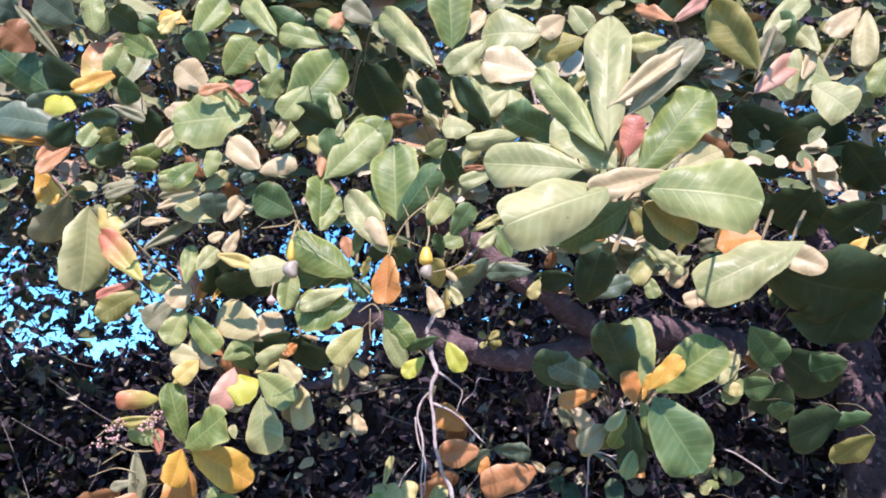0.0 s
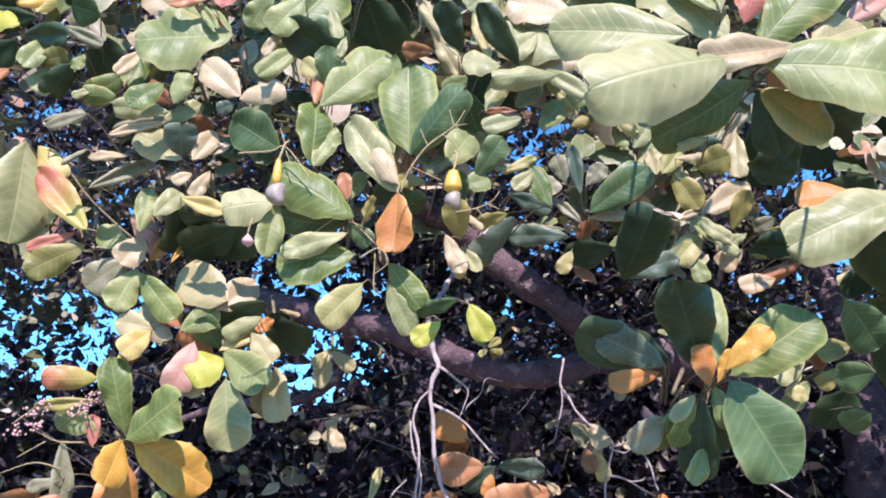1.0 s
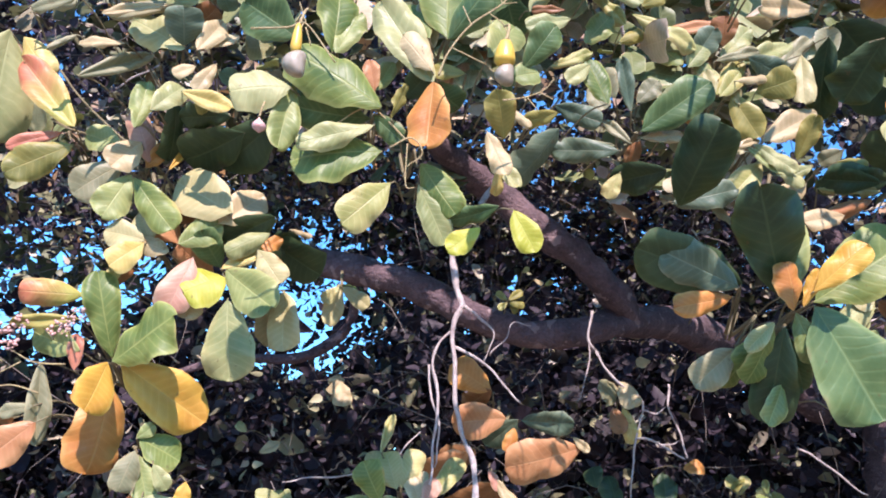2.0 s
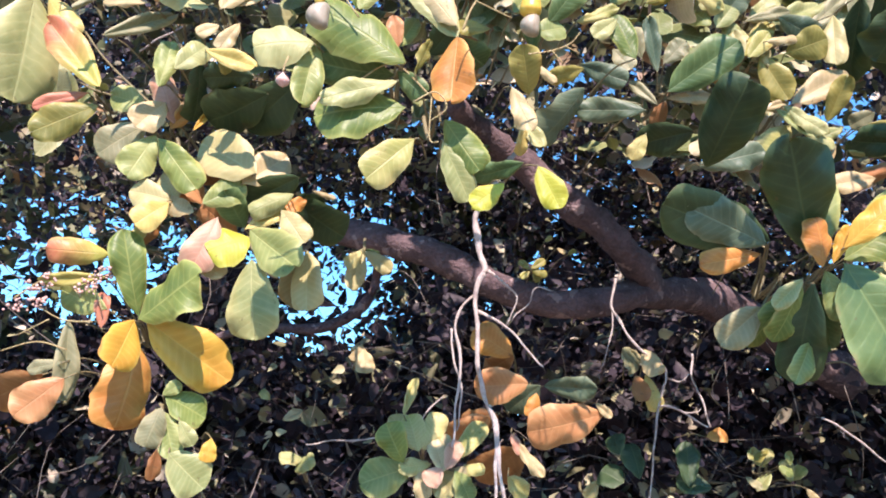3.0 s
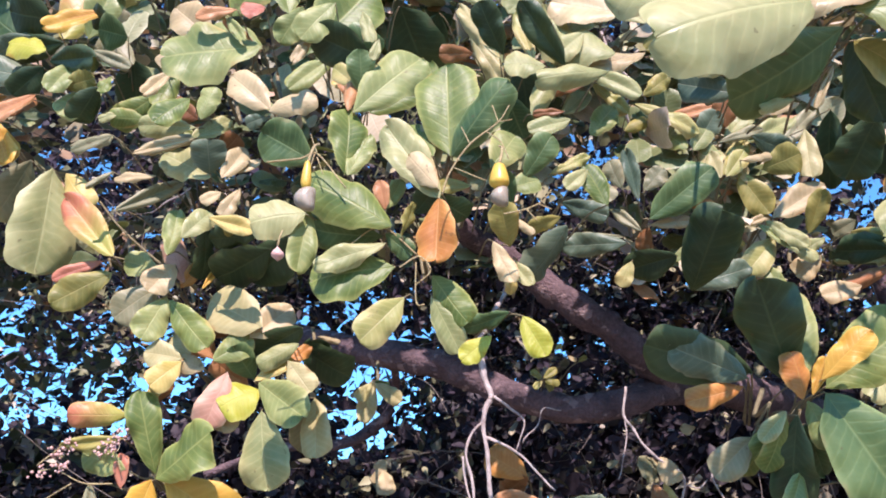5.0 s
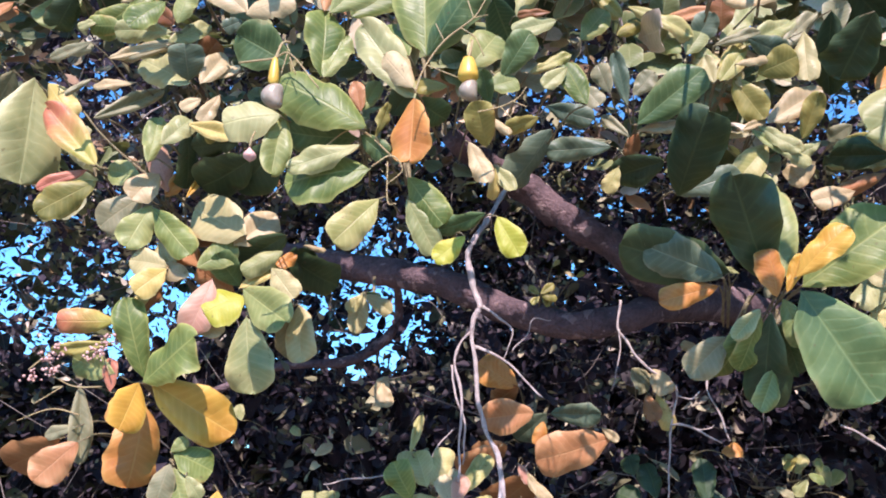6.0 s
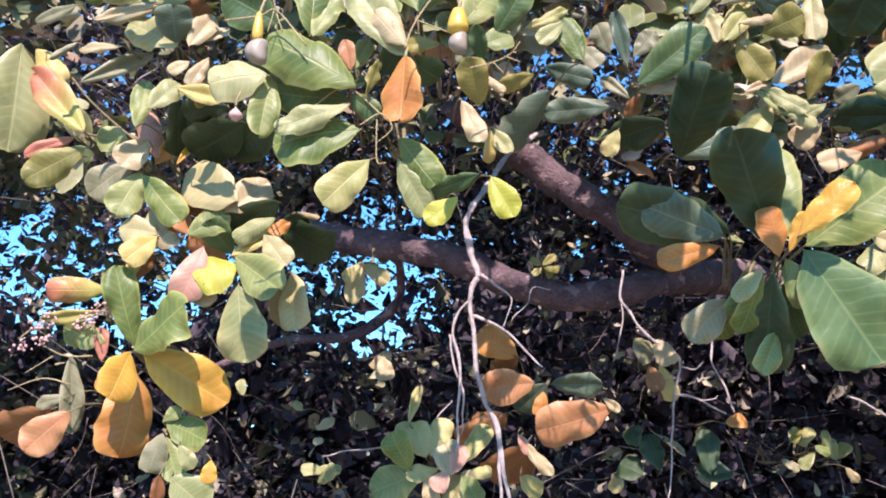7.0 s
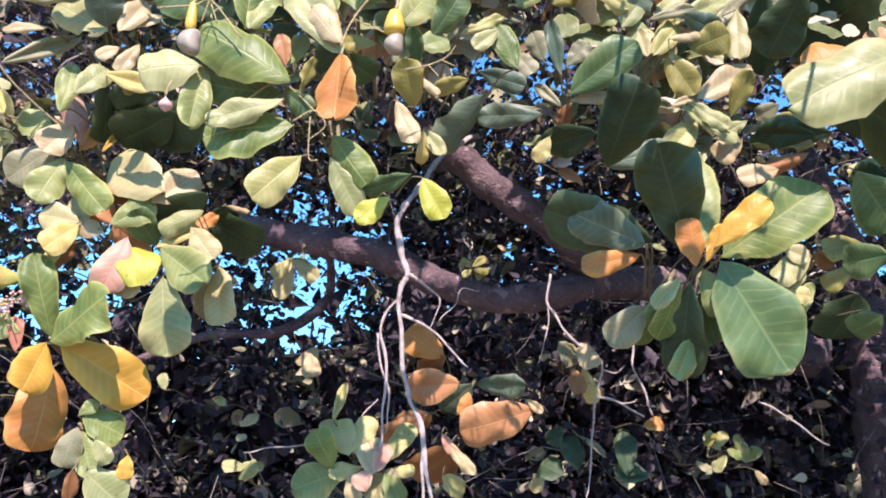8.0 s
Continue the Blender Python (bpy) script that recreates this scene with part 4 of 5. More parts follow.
shoot((-0.091, 2.242, 1.561), [
    ("c", -0.047, 2.174, 1.561, 52, 72, -50, 0.061, 0.026),
    ("cy", -0.072, 2.194, 1.556, -132, -40, 64, 0.061, 0.055),
    ("c", -0.102, 2.176, 1.565, -137, -74, 47, 0.063, 0.033),
    ("yg", -0.082, 2.180, 1.566, 113, -11, -70, 0.059, 0.034),
    ("sg", -0.038, 2.164, 1.557, -80, -57, 72, 0.060, 0.047),
    ("p", -0.062, 2.150, 1.560, 99, -52, -69, 0.039, 0.038),
    ("c", -0.039, 2.173, 1.561, -77, -29, 70, 0.033, 0.033),
    ("yg", -0.033, 2.185, 1.557, -96, 11, 75, 0.049, 0.025),
])
shoot((0.103, 2.350, 1.741), [
    ("sa", 0.099, 2.280, 1.737, 84, -10, -104, 0.102, 0.075),
    ("o", 0.069, 2.287, 1.790, 90, 29, -97, 0.096, 0.066),
    ("b", 0.067, 2.281, 1.792, 51, -32, -135, 0.071, 0.051),
    ("sa", 0.258, 2.299, 1.692, 96, -18, -105, 0.158, 0.091),
    ("bg", 0.135, 2.319, 1.739, -127, -2, 111, 0.115, 0.050),
    ("bg", 0.127, 2.308, 1.738, 60, -40, -136, 0.085, 0.059),
    ("o", 0.120, 2.304, 1.721, 116, -77, -71, 0.048, 0.031),
])
shoot((0.109, 2.362, 1.737), [
    ("c", 0.238, 2.291, 1.710, -97, -36, 93, 0.039, 0.019),
    ("sa", 0.031, 2.294, 1.669, 59, -30, -141, 0.112, 0.071),
    ("c", 0.071, 2.240, 1.624, -106, -44, 65, 0.085, 0.026),
    ("p", 0.066, 2.240, 1.635, -101, -58, 74, 0.043, 0.021),
    ("b", 0.102, 2.309, 1.613, 52, -35, -154, 0.123, 0.110),
    ("yg", 0.072, 2.316, 1.555, -69, -36, 94, 0.059, 0.041),
    ("b", 0.044, 2.310, 1.673, 57, -22, -131, 0.077, 0.061),
])
shoot((-0.258, 2.250, 1.977), [
    ("cy", -0.251, 2.201, 1.967, 128, -81, -73, 0.084, 0.041),
    ("cy", -0.246, 2.196, 1.961, -109, -33, 77, 0.068, 0.033),
    ("yg", -0.251, 2.187, 1.959, 118, -53, -84, 0.045, 0.028),
    ("mg", -0.247, 2.216, 1.971, -49, -27, 141, 0.032, 0.027),
])
shoot((0.144, 2.770, 2.102), [
    ("ol", 0.140, 2.704, 2.084, -83, 41, 78, 0.045, 0.023),
    ("yg", 0.138, 2.729, 2.089, 76, 40, -77, 0.037, 0.021),
    ("ol", 0.143, 2.709, 2.081, -90, -9, 80, 0.040, 0.022),
    ("yg", 0.138, 2.725, 2.082, 112, -42, -76, 0.031, 0.019),
    ("ol", 0.147, 2.725, 2.082, -100, -55, 76, 0.031, 0.019),
    ("c", 0.205, 2.703, 2.145, -90, -21, 82, 0.026, 0.014),
    ("ol", 0.238, 2.735, 2.138, -83, 37, 79, 0.028, 0.015),
    ("yg", 0.174, 2.717, 2.165, -69, 42, 78, 0.027, 0.014),
])
shoot((-0.346, 2.000, 1.985), [
    ("dg", -0.351, 1.942, 1.970, -69, -27, 146, 0.103, 0.088),
    ("c", -0.316, 1.931, 1.987, -96, -14, 86, 0.039, 0.011),
    ("dg", -0.300, 2.000, 1.922, 159, 35, -155, 0.093, 0.054),
])
shoot((0.284, 1.210, 2.132), [
    ("lg", 0.245, 1.148, 2.136, -29, 84, 11, 0.228, 0.066),
    ("sg", 0.239, 1.142, 2.134, 63, 55, -89, 0.175, 0.048),
    ("sg", 0.256, 1.178, 2.146, 71, 73, -73, 0.089, 0.032),
    ("lg", 0.260, 1.166, 2.118, 74, 46, -77, 0.117, 0.077),
    ("lg", 0.212, 1.159, 2.114, 79, 8, -93, 0.139, 0.069),
    ("lg", 0.247, 1.146, 2.081, 107, -23, -81, 0.162, 0.088),
    ("c", 0.330, 1.165, 2.113, 106, -18, -85, 0.122, 0.040),
    ("sg", 0.289, 1.169, 2.091, -102, -8, 84, 0.162, 0.100),
])
shoot((0.290, 1.222, 2.128), [
    ("g", 0.292, 1.169, 2.117, -100, 51, 84, 0.148, 0.080),
    ("pg", 0.277, 1.165, 2.196, -90, 48, 89, 0.164, 0.049),
    ("c", 0.247, 1.148, 2.202, -90, 40, 86, 0.140, 0.029),
    ("cy", 0.345, 1.167, 2.117, -84, 28, 82, 0.072, 0.045),
    ("r", 0.272, 1.155, 2.131, -114, 75, 115, 0.061, 0.035),
    ("ol", 0.303, 1.200, 2.079, -90, -34, 104, 0.083, 0.049),
    ("bg", 0.237, 1.220, 2.118, 101, 3, -135, 0.075, 0.039),
    ("mg", 0.199, 1.230, 2.183, 102, 20, -141, 0.100, 0.055),
])
shoot((0.314, 1.240, 2.121), [
    ("mg", 0.279, 1.170, 2.071, 75, -32, -146, 0.113, 0.067),
    ("dg", 0.310, 1.220, 2.097, -57, -67, -173, 0.083, 0.054),
    ("c", 0.275, 1.189, 2.046, 90, -63, -66, 0.046, 0.008),
    ("lg", 0.245, 1.210, 2.024, 110, -26, -90, 0.040, 0.012),
])
# the large dark blades here are put in as a mass of shade
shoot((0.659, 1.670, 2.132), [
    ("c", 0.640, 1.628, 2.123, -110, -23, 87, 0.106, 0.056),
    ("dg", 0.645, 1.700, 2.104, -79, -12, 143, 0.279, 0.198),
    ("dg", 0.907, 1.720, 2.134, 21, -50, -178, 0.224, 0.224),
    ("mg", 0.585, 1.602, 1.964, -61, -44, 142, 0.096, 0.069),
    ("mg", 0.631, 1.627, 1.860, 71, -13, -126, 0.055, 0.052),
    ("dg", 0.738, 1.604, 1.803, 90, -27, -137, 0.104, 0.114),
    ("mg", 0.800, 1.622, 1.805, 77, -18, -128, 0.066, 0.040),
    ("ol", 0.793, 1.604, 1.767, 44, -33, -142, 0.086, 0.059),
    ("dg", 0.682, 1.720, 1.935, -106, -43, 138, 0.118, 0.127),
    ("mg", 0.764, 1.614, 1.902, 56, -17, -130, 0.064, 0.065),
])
shoot((1.068, 2.050, 2.259), [
    ("yo", 1.032, 1.998, 2.247, 82, -40, -80, 0.090, 0.037),
    ("lg", 1.091, 2.019, 2.236, 99, -54, -74, 0.121, 0.066),
    ("lg", 1.020, 1.983, 2.130, -124, -43, 77, 0.045, 0.043),
])
shoot((-0.835, 1.892, 2.516), [
    ("mg", -0.914, 1.847, 2.543, 106, 33, -111, 0.154, 0.098),
    ("yo", -0.897, 1.857, 2.419, 69, 14, -87, 0.213, 0.032),
    ("bg", -0.871, 1.837, 2.453, 96, 8, -101, 0.166, 0.085),
    ("yr", -0.833, 1.836, 2.538, -61, 79, 76, 0.144, 0.087),
    ("dg", -0.819, 1.821, 2.520, 80, -1, -134, 0.120, 0.057),
    ("sg", -0.797, 1.860, 2.555, -111, 74, 132, 0.119, 0.068),
    ("sg", -0.732, 1.831, 2.418, 131, -45, -77, 0.091, 0.050),
    ("pg", -0.697, 1.855, 2.496, 90, 42, -85, 0.101, 0.053),
])
shoot((-0.666, 1.890, 2.538), [
    ("g", -0.672, 1.826, 2.627, 69, 34, -83, 0.129, 0.062),
    ("g", -0.643, 1.851, 2.421, 83, -37, -123, 0.089, 0.055),
    ("g", -0.606, 1.857, 2.488, 141, -70, -60, 0.097, 0.044),
    ("c", -0.597, 1.844, 2.523, 107, -47, -76, 0.059, 0.045),
    ("c", -0.556, 1.859, 2.556, 98, 39, -103, 0.096, 0.075),
    ("g", -0.507, 1.823, 2.582, -110, 52, 118, 0.102, 0.080),
    ("sg", -0.448, 1.837, 2.517, 84, 26, -88, 0.120, 0.069),
    ("b", -0.444, 1.825, 2.503, 121, 29, -110, 0.083, 0.019),
])
shoot((-0.707, 1.855, 2.688), [
    ("bg", -0.996, 1.809, 2.723, 147, 0, -119, 0.061, 0.069),
    ("b", -0.946, 1.794, 2.624, 137, 26, -111, 0.080, 0.082),
    ("ol", -0.904, 1.800, 2.691, 111, 4, -100, 0.055, 0.034),
    ("pg", -0.893, 1.820, 2.611, 122, 45, -118, 0.155, 0.025),
    ("bg", -0.868, 1.804, 2.703, 134, 21, -129, 0.092, 0.088),
    ("sg", -0.820, 1.817, 2.686, 114, 74, -111, 0.092, 0.058),
    ("dg", -0.705, 1.800, 2.674, 141, 19, -141, 0.079, 0.065),
    ("mg", -0.644, 1.817, 2.669, 136, 12, -130, 0.074, 0.042),
    ("y", -0.619, 1.811, 2.742, 139, -58, -75, 0.083, 0.033),
])
shoot((-0.462, 1.855, 2.670), [
    ("yo", -0.602, 1.809, 2.709, 90, 20, -80, 0.072, 0.039),
    ("g", -0.586, 1.819, 2.682, -65, 64, 82, 0.127, 0.073),
    ("mg", -0.556, 1.809, 2.607, 162, 43, -162, 0.070, 0.056),
    ("mg", -0.407, 1.803, 2.744, -76, -29, 125, 0.085, 0.056),
    ("sg", -0.397, 1.817, 2.582, 90, 76, -67, 0.076, 0.057),
    ("sg", -0.379, 1.784, 2.657, 74, 50, -88, 0.158, 0.052),
    ("sg", -0.371, 1.813, 2.595, 68, -57, -125, 0.078, 0.055),
    ("sg", -0.264, 1.803, 2.648, 96, 16, -92, 0.117, 0.060),
])
shoot((-0.312, 1.810, 2.480), [
    ("g", -0.341, 1.758, 2.450, -80, 58, 97, 0.187, 0.115),
    ("sg", -0.297, 1.779, 2.461, 115, -49, -88, 0.107, 0.042),
    ("mg", -0.281, 1.771, 2.410, -136, 36, 154, 0.097, 0.075),
    ("g", -0.226, 1.773, 2.342, -82, 49, 96, 0.146, 0.090),
    ("sa", -0.232, 1.765, 2.339, 100, 55, -95, 0.078, 0.031),
    ("y", -0.248, 1.776, 2.396, 84, 20, -82, 0.053, 0.026),
    ("sg", -0.206, 1.742, 2.643, 71, 39, -82, 0.119, 0.042),
    ("pg", -0.155, 1.740, 2.670, 104, 27, -112, 0.075, 0.053),
    ("dg", -0.196, 1.880, 2.647, -30, -44, 179, 0.149, 0.143),
    ("sa", -0.219, 1.745, 2.701, 127, -57, -69, 0.056, 0.033),
    ("lg", -0.182, 1.764, 2.613, 120, 48, -93, 0.062, 0.028),
])
shoot((0.031, 1.920, 2.617), [
    ("dg", -0.124, 2.000, 2.721, 35, -42, -176, 0.154, 0.135),
    ("cy", -0.060, 1.859, 2.572, -102, -62, 98, 0.121, 0.039),
    ("lg", -0.014, 1.848, 2.610, 66, 52, -80, 0.250, 0.072),
    ("g", 0.023, 1.834, 2.653, 141, 82, -135, 0.176, 0.107),
    ("lg", 0.024, 1.863, 2.534, -74, 50, 79, 0.088, 0.044),
    ("dg", 0.051, 2.000, 2.586, -20, -50, -167, 0.154, 0.146),
    ("c", 0.063, 1.856, 2.706, -54, 65, 62, 0.081, 0.043),
    ("lg", 0.106, 1.837, 2.681, 105, -45, -92, 0.127, 0.061),
    ("lg", 0.132, 1.847, 2.453, 57, 71, -77, 0.212, 0.070),
    ("b", 0.150, 1.856, 2.446, 90, -6, -112, 0.059, 0.025),
])
shoot((0.169, 1.901, 2.631), [
    ("lg", 0.155, 1.834, 2.549, 106, -49, -85, 0.086, 0.049),
    ("lg", 0.161, 1.851, 2.480, -110, -36, 85, 0.113, 0.037),
    ("lg", 0.210, 1.836, 2.505, 84, 17, -81, 0.131, 0.094),
    ("c", 0.224, 1.830, 2.590, 84, 17, -83, 0.132, 0.104),
    ("lg", 0.242, 1.860, 2.709, 90, 1, -87, 0.144, 0.130),
    ("c", 0.274, 1.868, 2.528, 102, -21, -84, 0.150, 0.063),
    ("lg", 0.278, 1.866, 2.593, 73, 51, -84, 0.109, 0.059),
    ("c", 0.294, 1.853, 2.750, 116, -43, -92, 0.091, 0.056),
    ("lg", 0.309, 1.859, 2.784, -112, -60, 88, 0.081, 0.057),
    ("ol", 0.336, 1.857, 2.693, 90, -19, -99, 0.103, 0.070),
])
shoot((0.611, 1.597, 2.499), [
    ("yg", 0.452, 1.555, 2.528, 101, -13, -91, 0.080, 0.041),
    ("p", 0.462, 1.551, 2.563, -83, 38, 94, 0.102, 0.028),
    ("sa", 0.462, 1.541, 2.562, 57, 39, -80, 0.094, 0.031),
    ("pg", 0.610, 1.549, 2.476, -150, 22, 115, 0.076, 0.047),
    ("p", 0.607, 1.542, 2.406, -77, 41, 87, 0.147, 0.048),
    ("lg", 0.630, 1.533, 2.521, -90, 45, 79, 0.130, 0.048),
    ("mg", 0.693, 1.553, 2.515, 112, 56, -158, 0.066, 0.060),
])
shoot((0.759, 1.598, 2.490), [
    ("c", 0.700, 1.536, 2.434, -62, 59, 77, 0.083, 0.030),
    ("lg", 0.717, 1.534, 2.422, -115, -46, 75, 0.088, 0.087),
    ("lg", 0.739, 1.534, 2.491, 58, 60, -82, 0.087, 0.043),
    ("lg", 0.768, 1.562, 2.445, 96, 20, -85, 0.089, 0.096),
    ("c", 0.847, 1.567, 2.608, 103, -43, -76, 0.106, 0.047),
    ("cy", 0.839, 1.531, 2.579, 114, -77, -51, 0.120, 0.048),
    ("sg", 0.892, 1.569, 2.500, 90, -63, -91, 0.086, 0.048),
])
shoot((0.496, 1.230, 2.295), [
    ("ol", 0.478, 1.190, 2.282, 100, 55, -138, 0.114, 0.061),
    ("sg", 0.485, 1.190, 2.319, 50, 66, -61, 0.108, 0.021),
])
shoot((-0.821, 1.847, 2.463), [
    ("yo", -0.894, 1.785, 2.330, -63, -60, 89, 0.074, 0.056),
    ("bg", -0.880, 1.814, 2.530, 84, -27, -137, 0.084, 0.055),
    ("sa", -0.831, 1.791, 2.389, 137, -51, -66, 0.099, 0.034),
    ("dg", -0.836, 1.804, 2.454, 90, -54, -148, 0.072, 0.056),
    ("ch", -0.829, 1.785, 2.478, 85, 15, -77, 0.079, 0.056),
    ("dg", -0.815, 1.784, 2.454, -111, -8, 128, 0.102, 0.048),
    ("dg", -0.834, 1.800, 2.558, 90, 9, -139, 0.093, 0.097),
    ("ol", -0.778, 1.785, 2.401, -96, 16, 131, 0.052, 0.046),
    ("pg", -0.756, 1.810, 2.284, -68, 38, 90, 0.076, 0.021),
    ("sg", -0.769, 1.794, 2.461, 142, -65, -69, 0.087, 0.042),
])
shoot((-0.740, 1.858, 2.485), [
    ("pg", -0.761, 1.814, 2.499, -90, -24, 104, 0.083, 0.026),
    ("dg", -0.717, 1.782, 2.398, 54, -46, -174, 0.073, 0.055),
    ("yo", -0.747, 1.809, 2.584, 120, -36, -78, 0.112, 0.043),
    ("dg", -0.729, 1.809, 2.551, 97, 29, -144, 0.047, 0.052),
    ("g", -0.697, 1.785, 2.423, 103, -65, -84, 0.035, 0.025),
    ("lg", -0.684, 1.813, 2.364, 111, -30, -85, 0.036, 0.017),
    ("mg", -0.690, 1.805, 2.521, 96, 10, -137, 0.055, 0.068),
    ("dg", -0.710, 1.880, 2.523, 4, -45, 160, 0.091, 0.081),
    ("g", -0.640, 1.819, 2.355, 96, -1, -119, 0.061, 0.038),
    ("c", -0.600, 1.814, 2.456, 129, -57, -73, 0.078, 0.028),
])
shoot((-0.466, 1.750, 2.356), [
    ("g", -0.504, 1.680, 2.313, 131, -49, -74, 0.074, 0.045),
    ("lg", -0.506, 1.709, 2.257, -54, 43, 78, 0.083, 0.034),
    ("lg", -0.496, 1.699, 2.270, 96, 1, -102, 0.090, 0.038),
    ("c", -0.498, 1.712, 2.258, 118, -29, -88, 0.098, 0.018),
    ("b", -0.498, 1.710, 2.291, 84, 35, -117, 0.060, 0.034),
    ("sg", -0.487, 1.695, 2.284, -90, 79, 101, 0.061, 0.036),
    ("sg", -0.472, 1.697, 2.488, -107, -54, 85, 0.069, 0.020),
])
shoot((-0.395, 1.746, 2.389), [
    ("sa", -0.450, 1.688, 2.492, 109, -23, -100, 0.068, 0.026),
    ("sg", -0.406, 1.706, 2.431, 96, -8, -85, 0.162, 0.125),
    ("bg", -0.388, 1.711, 2.297, 96, -27, -113, 0.032, 0.025),
    ("r", -0.401, 1.684, 2.494, 109, -29, -82, 0.041, 0.034),
    ("c", -0.378, 1.698, 2.304, 90, 42, -96, 0.096, 0.056),
    ("c", -0.374, 1.686, 2.293, -90, 22, 92, 0.076, 0.045),
    ("mg", -0.299, 1.681, 2.203, 111, 21, -117, 0.083, 0.075),
])
shoot((-0.245, 1.690, 2.284), [
    ("g", -0.237, 1.636, 2.155, -90, 89, 117, 0.113, 0.061),
    ("sg", -0.231, 1.629, 2.151, -58, 70, 63, 0.084, 0.040),
    ("sg", -0.230, 1.636, 2.262, -74, 49, 91, 0.157, 0.082),
    ("mg", -0.222, 1.651, 2.305, 173, 61, -165, 0.065, 0.044),
    ("yg", -0.233, 1.647, 2.317, 76, 44, -100, 0.056, 0.033),
    ("sa", -0.239, 1.637, 2.266, 5, 76, -1, 0.073, 0.022),
    ("dg", -0.214, 1.680, 2.382, 110, 14, -141, 0.101, 0.073),
    ("sg", -0.273, 1.638, 2.466, 109, -57, -92, 0.087, 0.055),
    ("c", -0.305, 1.651, 2.417, 137, -64, -70, 0.073, 0.019),
    ("lg", -0.231, 1.654, 2.462, -122, -71, 63, 0.068, 0.023),
    ("lg", -0.196, 1.626, 2.387, 90, -79, -106, 0.038, 0.016),
])
shoot((-0.084, 1.650, 2.196), [
    ("g", -0.080, 1.586, 2.162, 90, 86, -97, 0.153, 0.095),
    ("mg", -0.076, 1.580, 2.159, -129, 43, 114, 0.124, 0.059),
    ("pg", -0.100, 1.613, 2.158, 134, 71, -159, 0.069, 0.043),
])
shoot((0.012, 1.801, 2.425), [
    ("b", -0.049, 1.733, 2.434, 112, -16, -129, 0.060, 0.032),
    ("cy", -0.004, 1.732, 2.424, 61, 60, -79, 0.169, 0.035),
    ("dg", 0.003, 1.749, 2.442, 144, 42, -168, 0.096, 0.052),
    ("mg", 0.011, 1.790, 2.385, -32, -41, 162, 0.079, 0.063),
    ("sg", 0.014, 1.741, 2.387, 82, -38, -128, 0.049, 0.040),
    ("lg", 0.051, 1.759, 2.330, -76, 66, 88, 0.092, 0.040),
    ("yg", 0.055, 1.757, 2.436, 71, 74, -86, 0.113, 0.033),
])
shoot((0.079, 1.800, 2.416), [
    ("lg", 0.075, 1.748, 2.418, 101, -1, -84, 0.070, 0.055),
    ("lg", 0.107, 1.749, 2.459, 52, 60, -68, 0.114, 0.030),
    ("b", 0.104, 1.742, 2.326, 90, -4, -104, 0.052, 0.016),
    ("dg", 0.112, 1.767, 2.430, 127, 40, -159, 0.133, 0.048),
    ("lg", 0.114, 1.751, 2.316, 102, -21, -90, 0.074, 0.036),
    ("lg", 0.179, 1.742, 2.404, 106, -16, -95, 0.127, 0.043),
])
shoot((0.258, 1.982, 2.499), [
    ("lg", 0.125, 1.944, 2.441, -61, 50, 78, 0.089, 0.042),
    ("yg", 0.180, 1.944, 2.512, -98, -45, 91, 0.097, 0.027),
    ("sg", 0.172, 1.921, 2.381, -81, 55, 86, 0.084, 0.050),
    ("lg", 0.190, 1.947, 2.611, 90, 13, -86, 0.063, 0.046),
    ("lg", 0.203, 1.937, 2.672, 110, -45, -86, 0.083, 0.042),
    ("c", 0.238, 1.920, 2.591, -77, 41, 90, 0.051, 0.017),
    ("ol", 0.240, 1.936, 2.399, -84, 31, 101, 0.054, 0.027),
    ("lg", 0.258, 1.921, 2.553, 90, -29, -92, 0.053, 0.025),
    ("yg", 0.257, 1.928, 2.455, -103, -31, 76, 0.133, 0.035),
])
shoot((0.355, 1.982, 2.447), [
    ("ol", 0.277, 1.924, 2.470, -83, 41, 104, 0.073, 0.036),
    ("lg", 0.307, 1.935, 2.587, -107, 68, 107, 0.054, 0.021),
    ("lg", 0.312, 1.935, 2.373, -81, 54, 97, 0.065, 0.034),
    ("ol", 0.354, 1.924, 2.632, 90, -43, -109, 0.082, 0.035),
    ("sg", 0.351, 1.925, 2.356, 60, 46, -76, 0.058, 0.041),
    ("bg", 0.375, 1.935, 2.373, -127, 54, 138, 0.067, 0.050),
    ("cy", 0.381, 1.940, 2.305, -90, 66, 70, 0.066, 0.046),
    ("lg", 0.430, 1.945, 2.388, -81, 52, 79, 0.102, 0.045),
    ("b", 0.430, 1.933, 2.405, 175, 62, 168, 0.054, 0.049),
])
shoot((0.444, 1.980, 2.412), [
    ("yg", 0.418, 1.926, 2.298, -81, 55, 91, 0.069, 0.037),
    ("sa", 0.435, 1.924, 2.451, 84, -11, -94, 0.103, 0.029),
    ("c", 0.448, 1.916, 2.327, -90, 14, 81, 0.057, 0.020),
    ("lg", 0.467, 1.934, 2.377, -73, 33, 81, 0.125, 0.040),
    ("bg", 0.474, 1.928, 2.386, -97, -33, 128, 0.074, 0.048),
    ("pg", 0.498, 1.946, 2.340, -82, 46, 89, 0.173, 0.038),
    ("cy", 0.577, 1.935, 2.403, 150, -78, 1, 0.106, 0.042),
    ("dg", 0.629, 1.930, 2.444, -13, -49, -144, 0.154, 0.069),
])
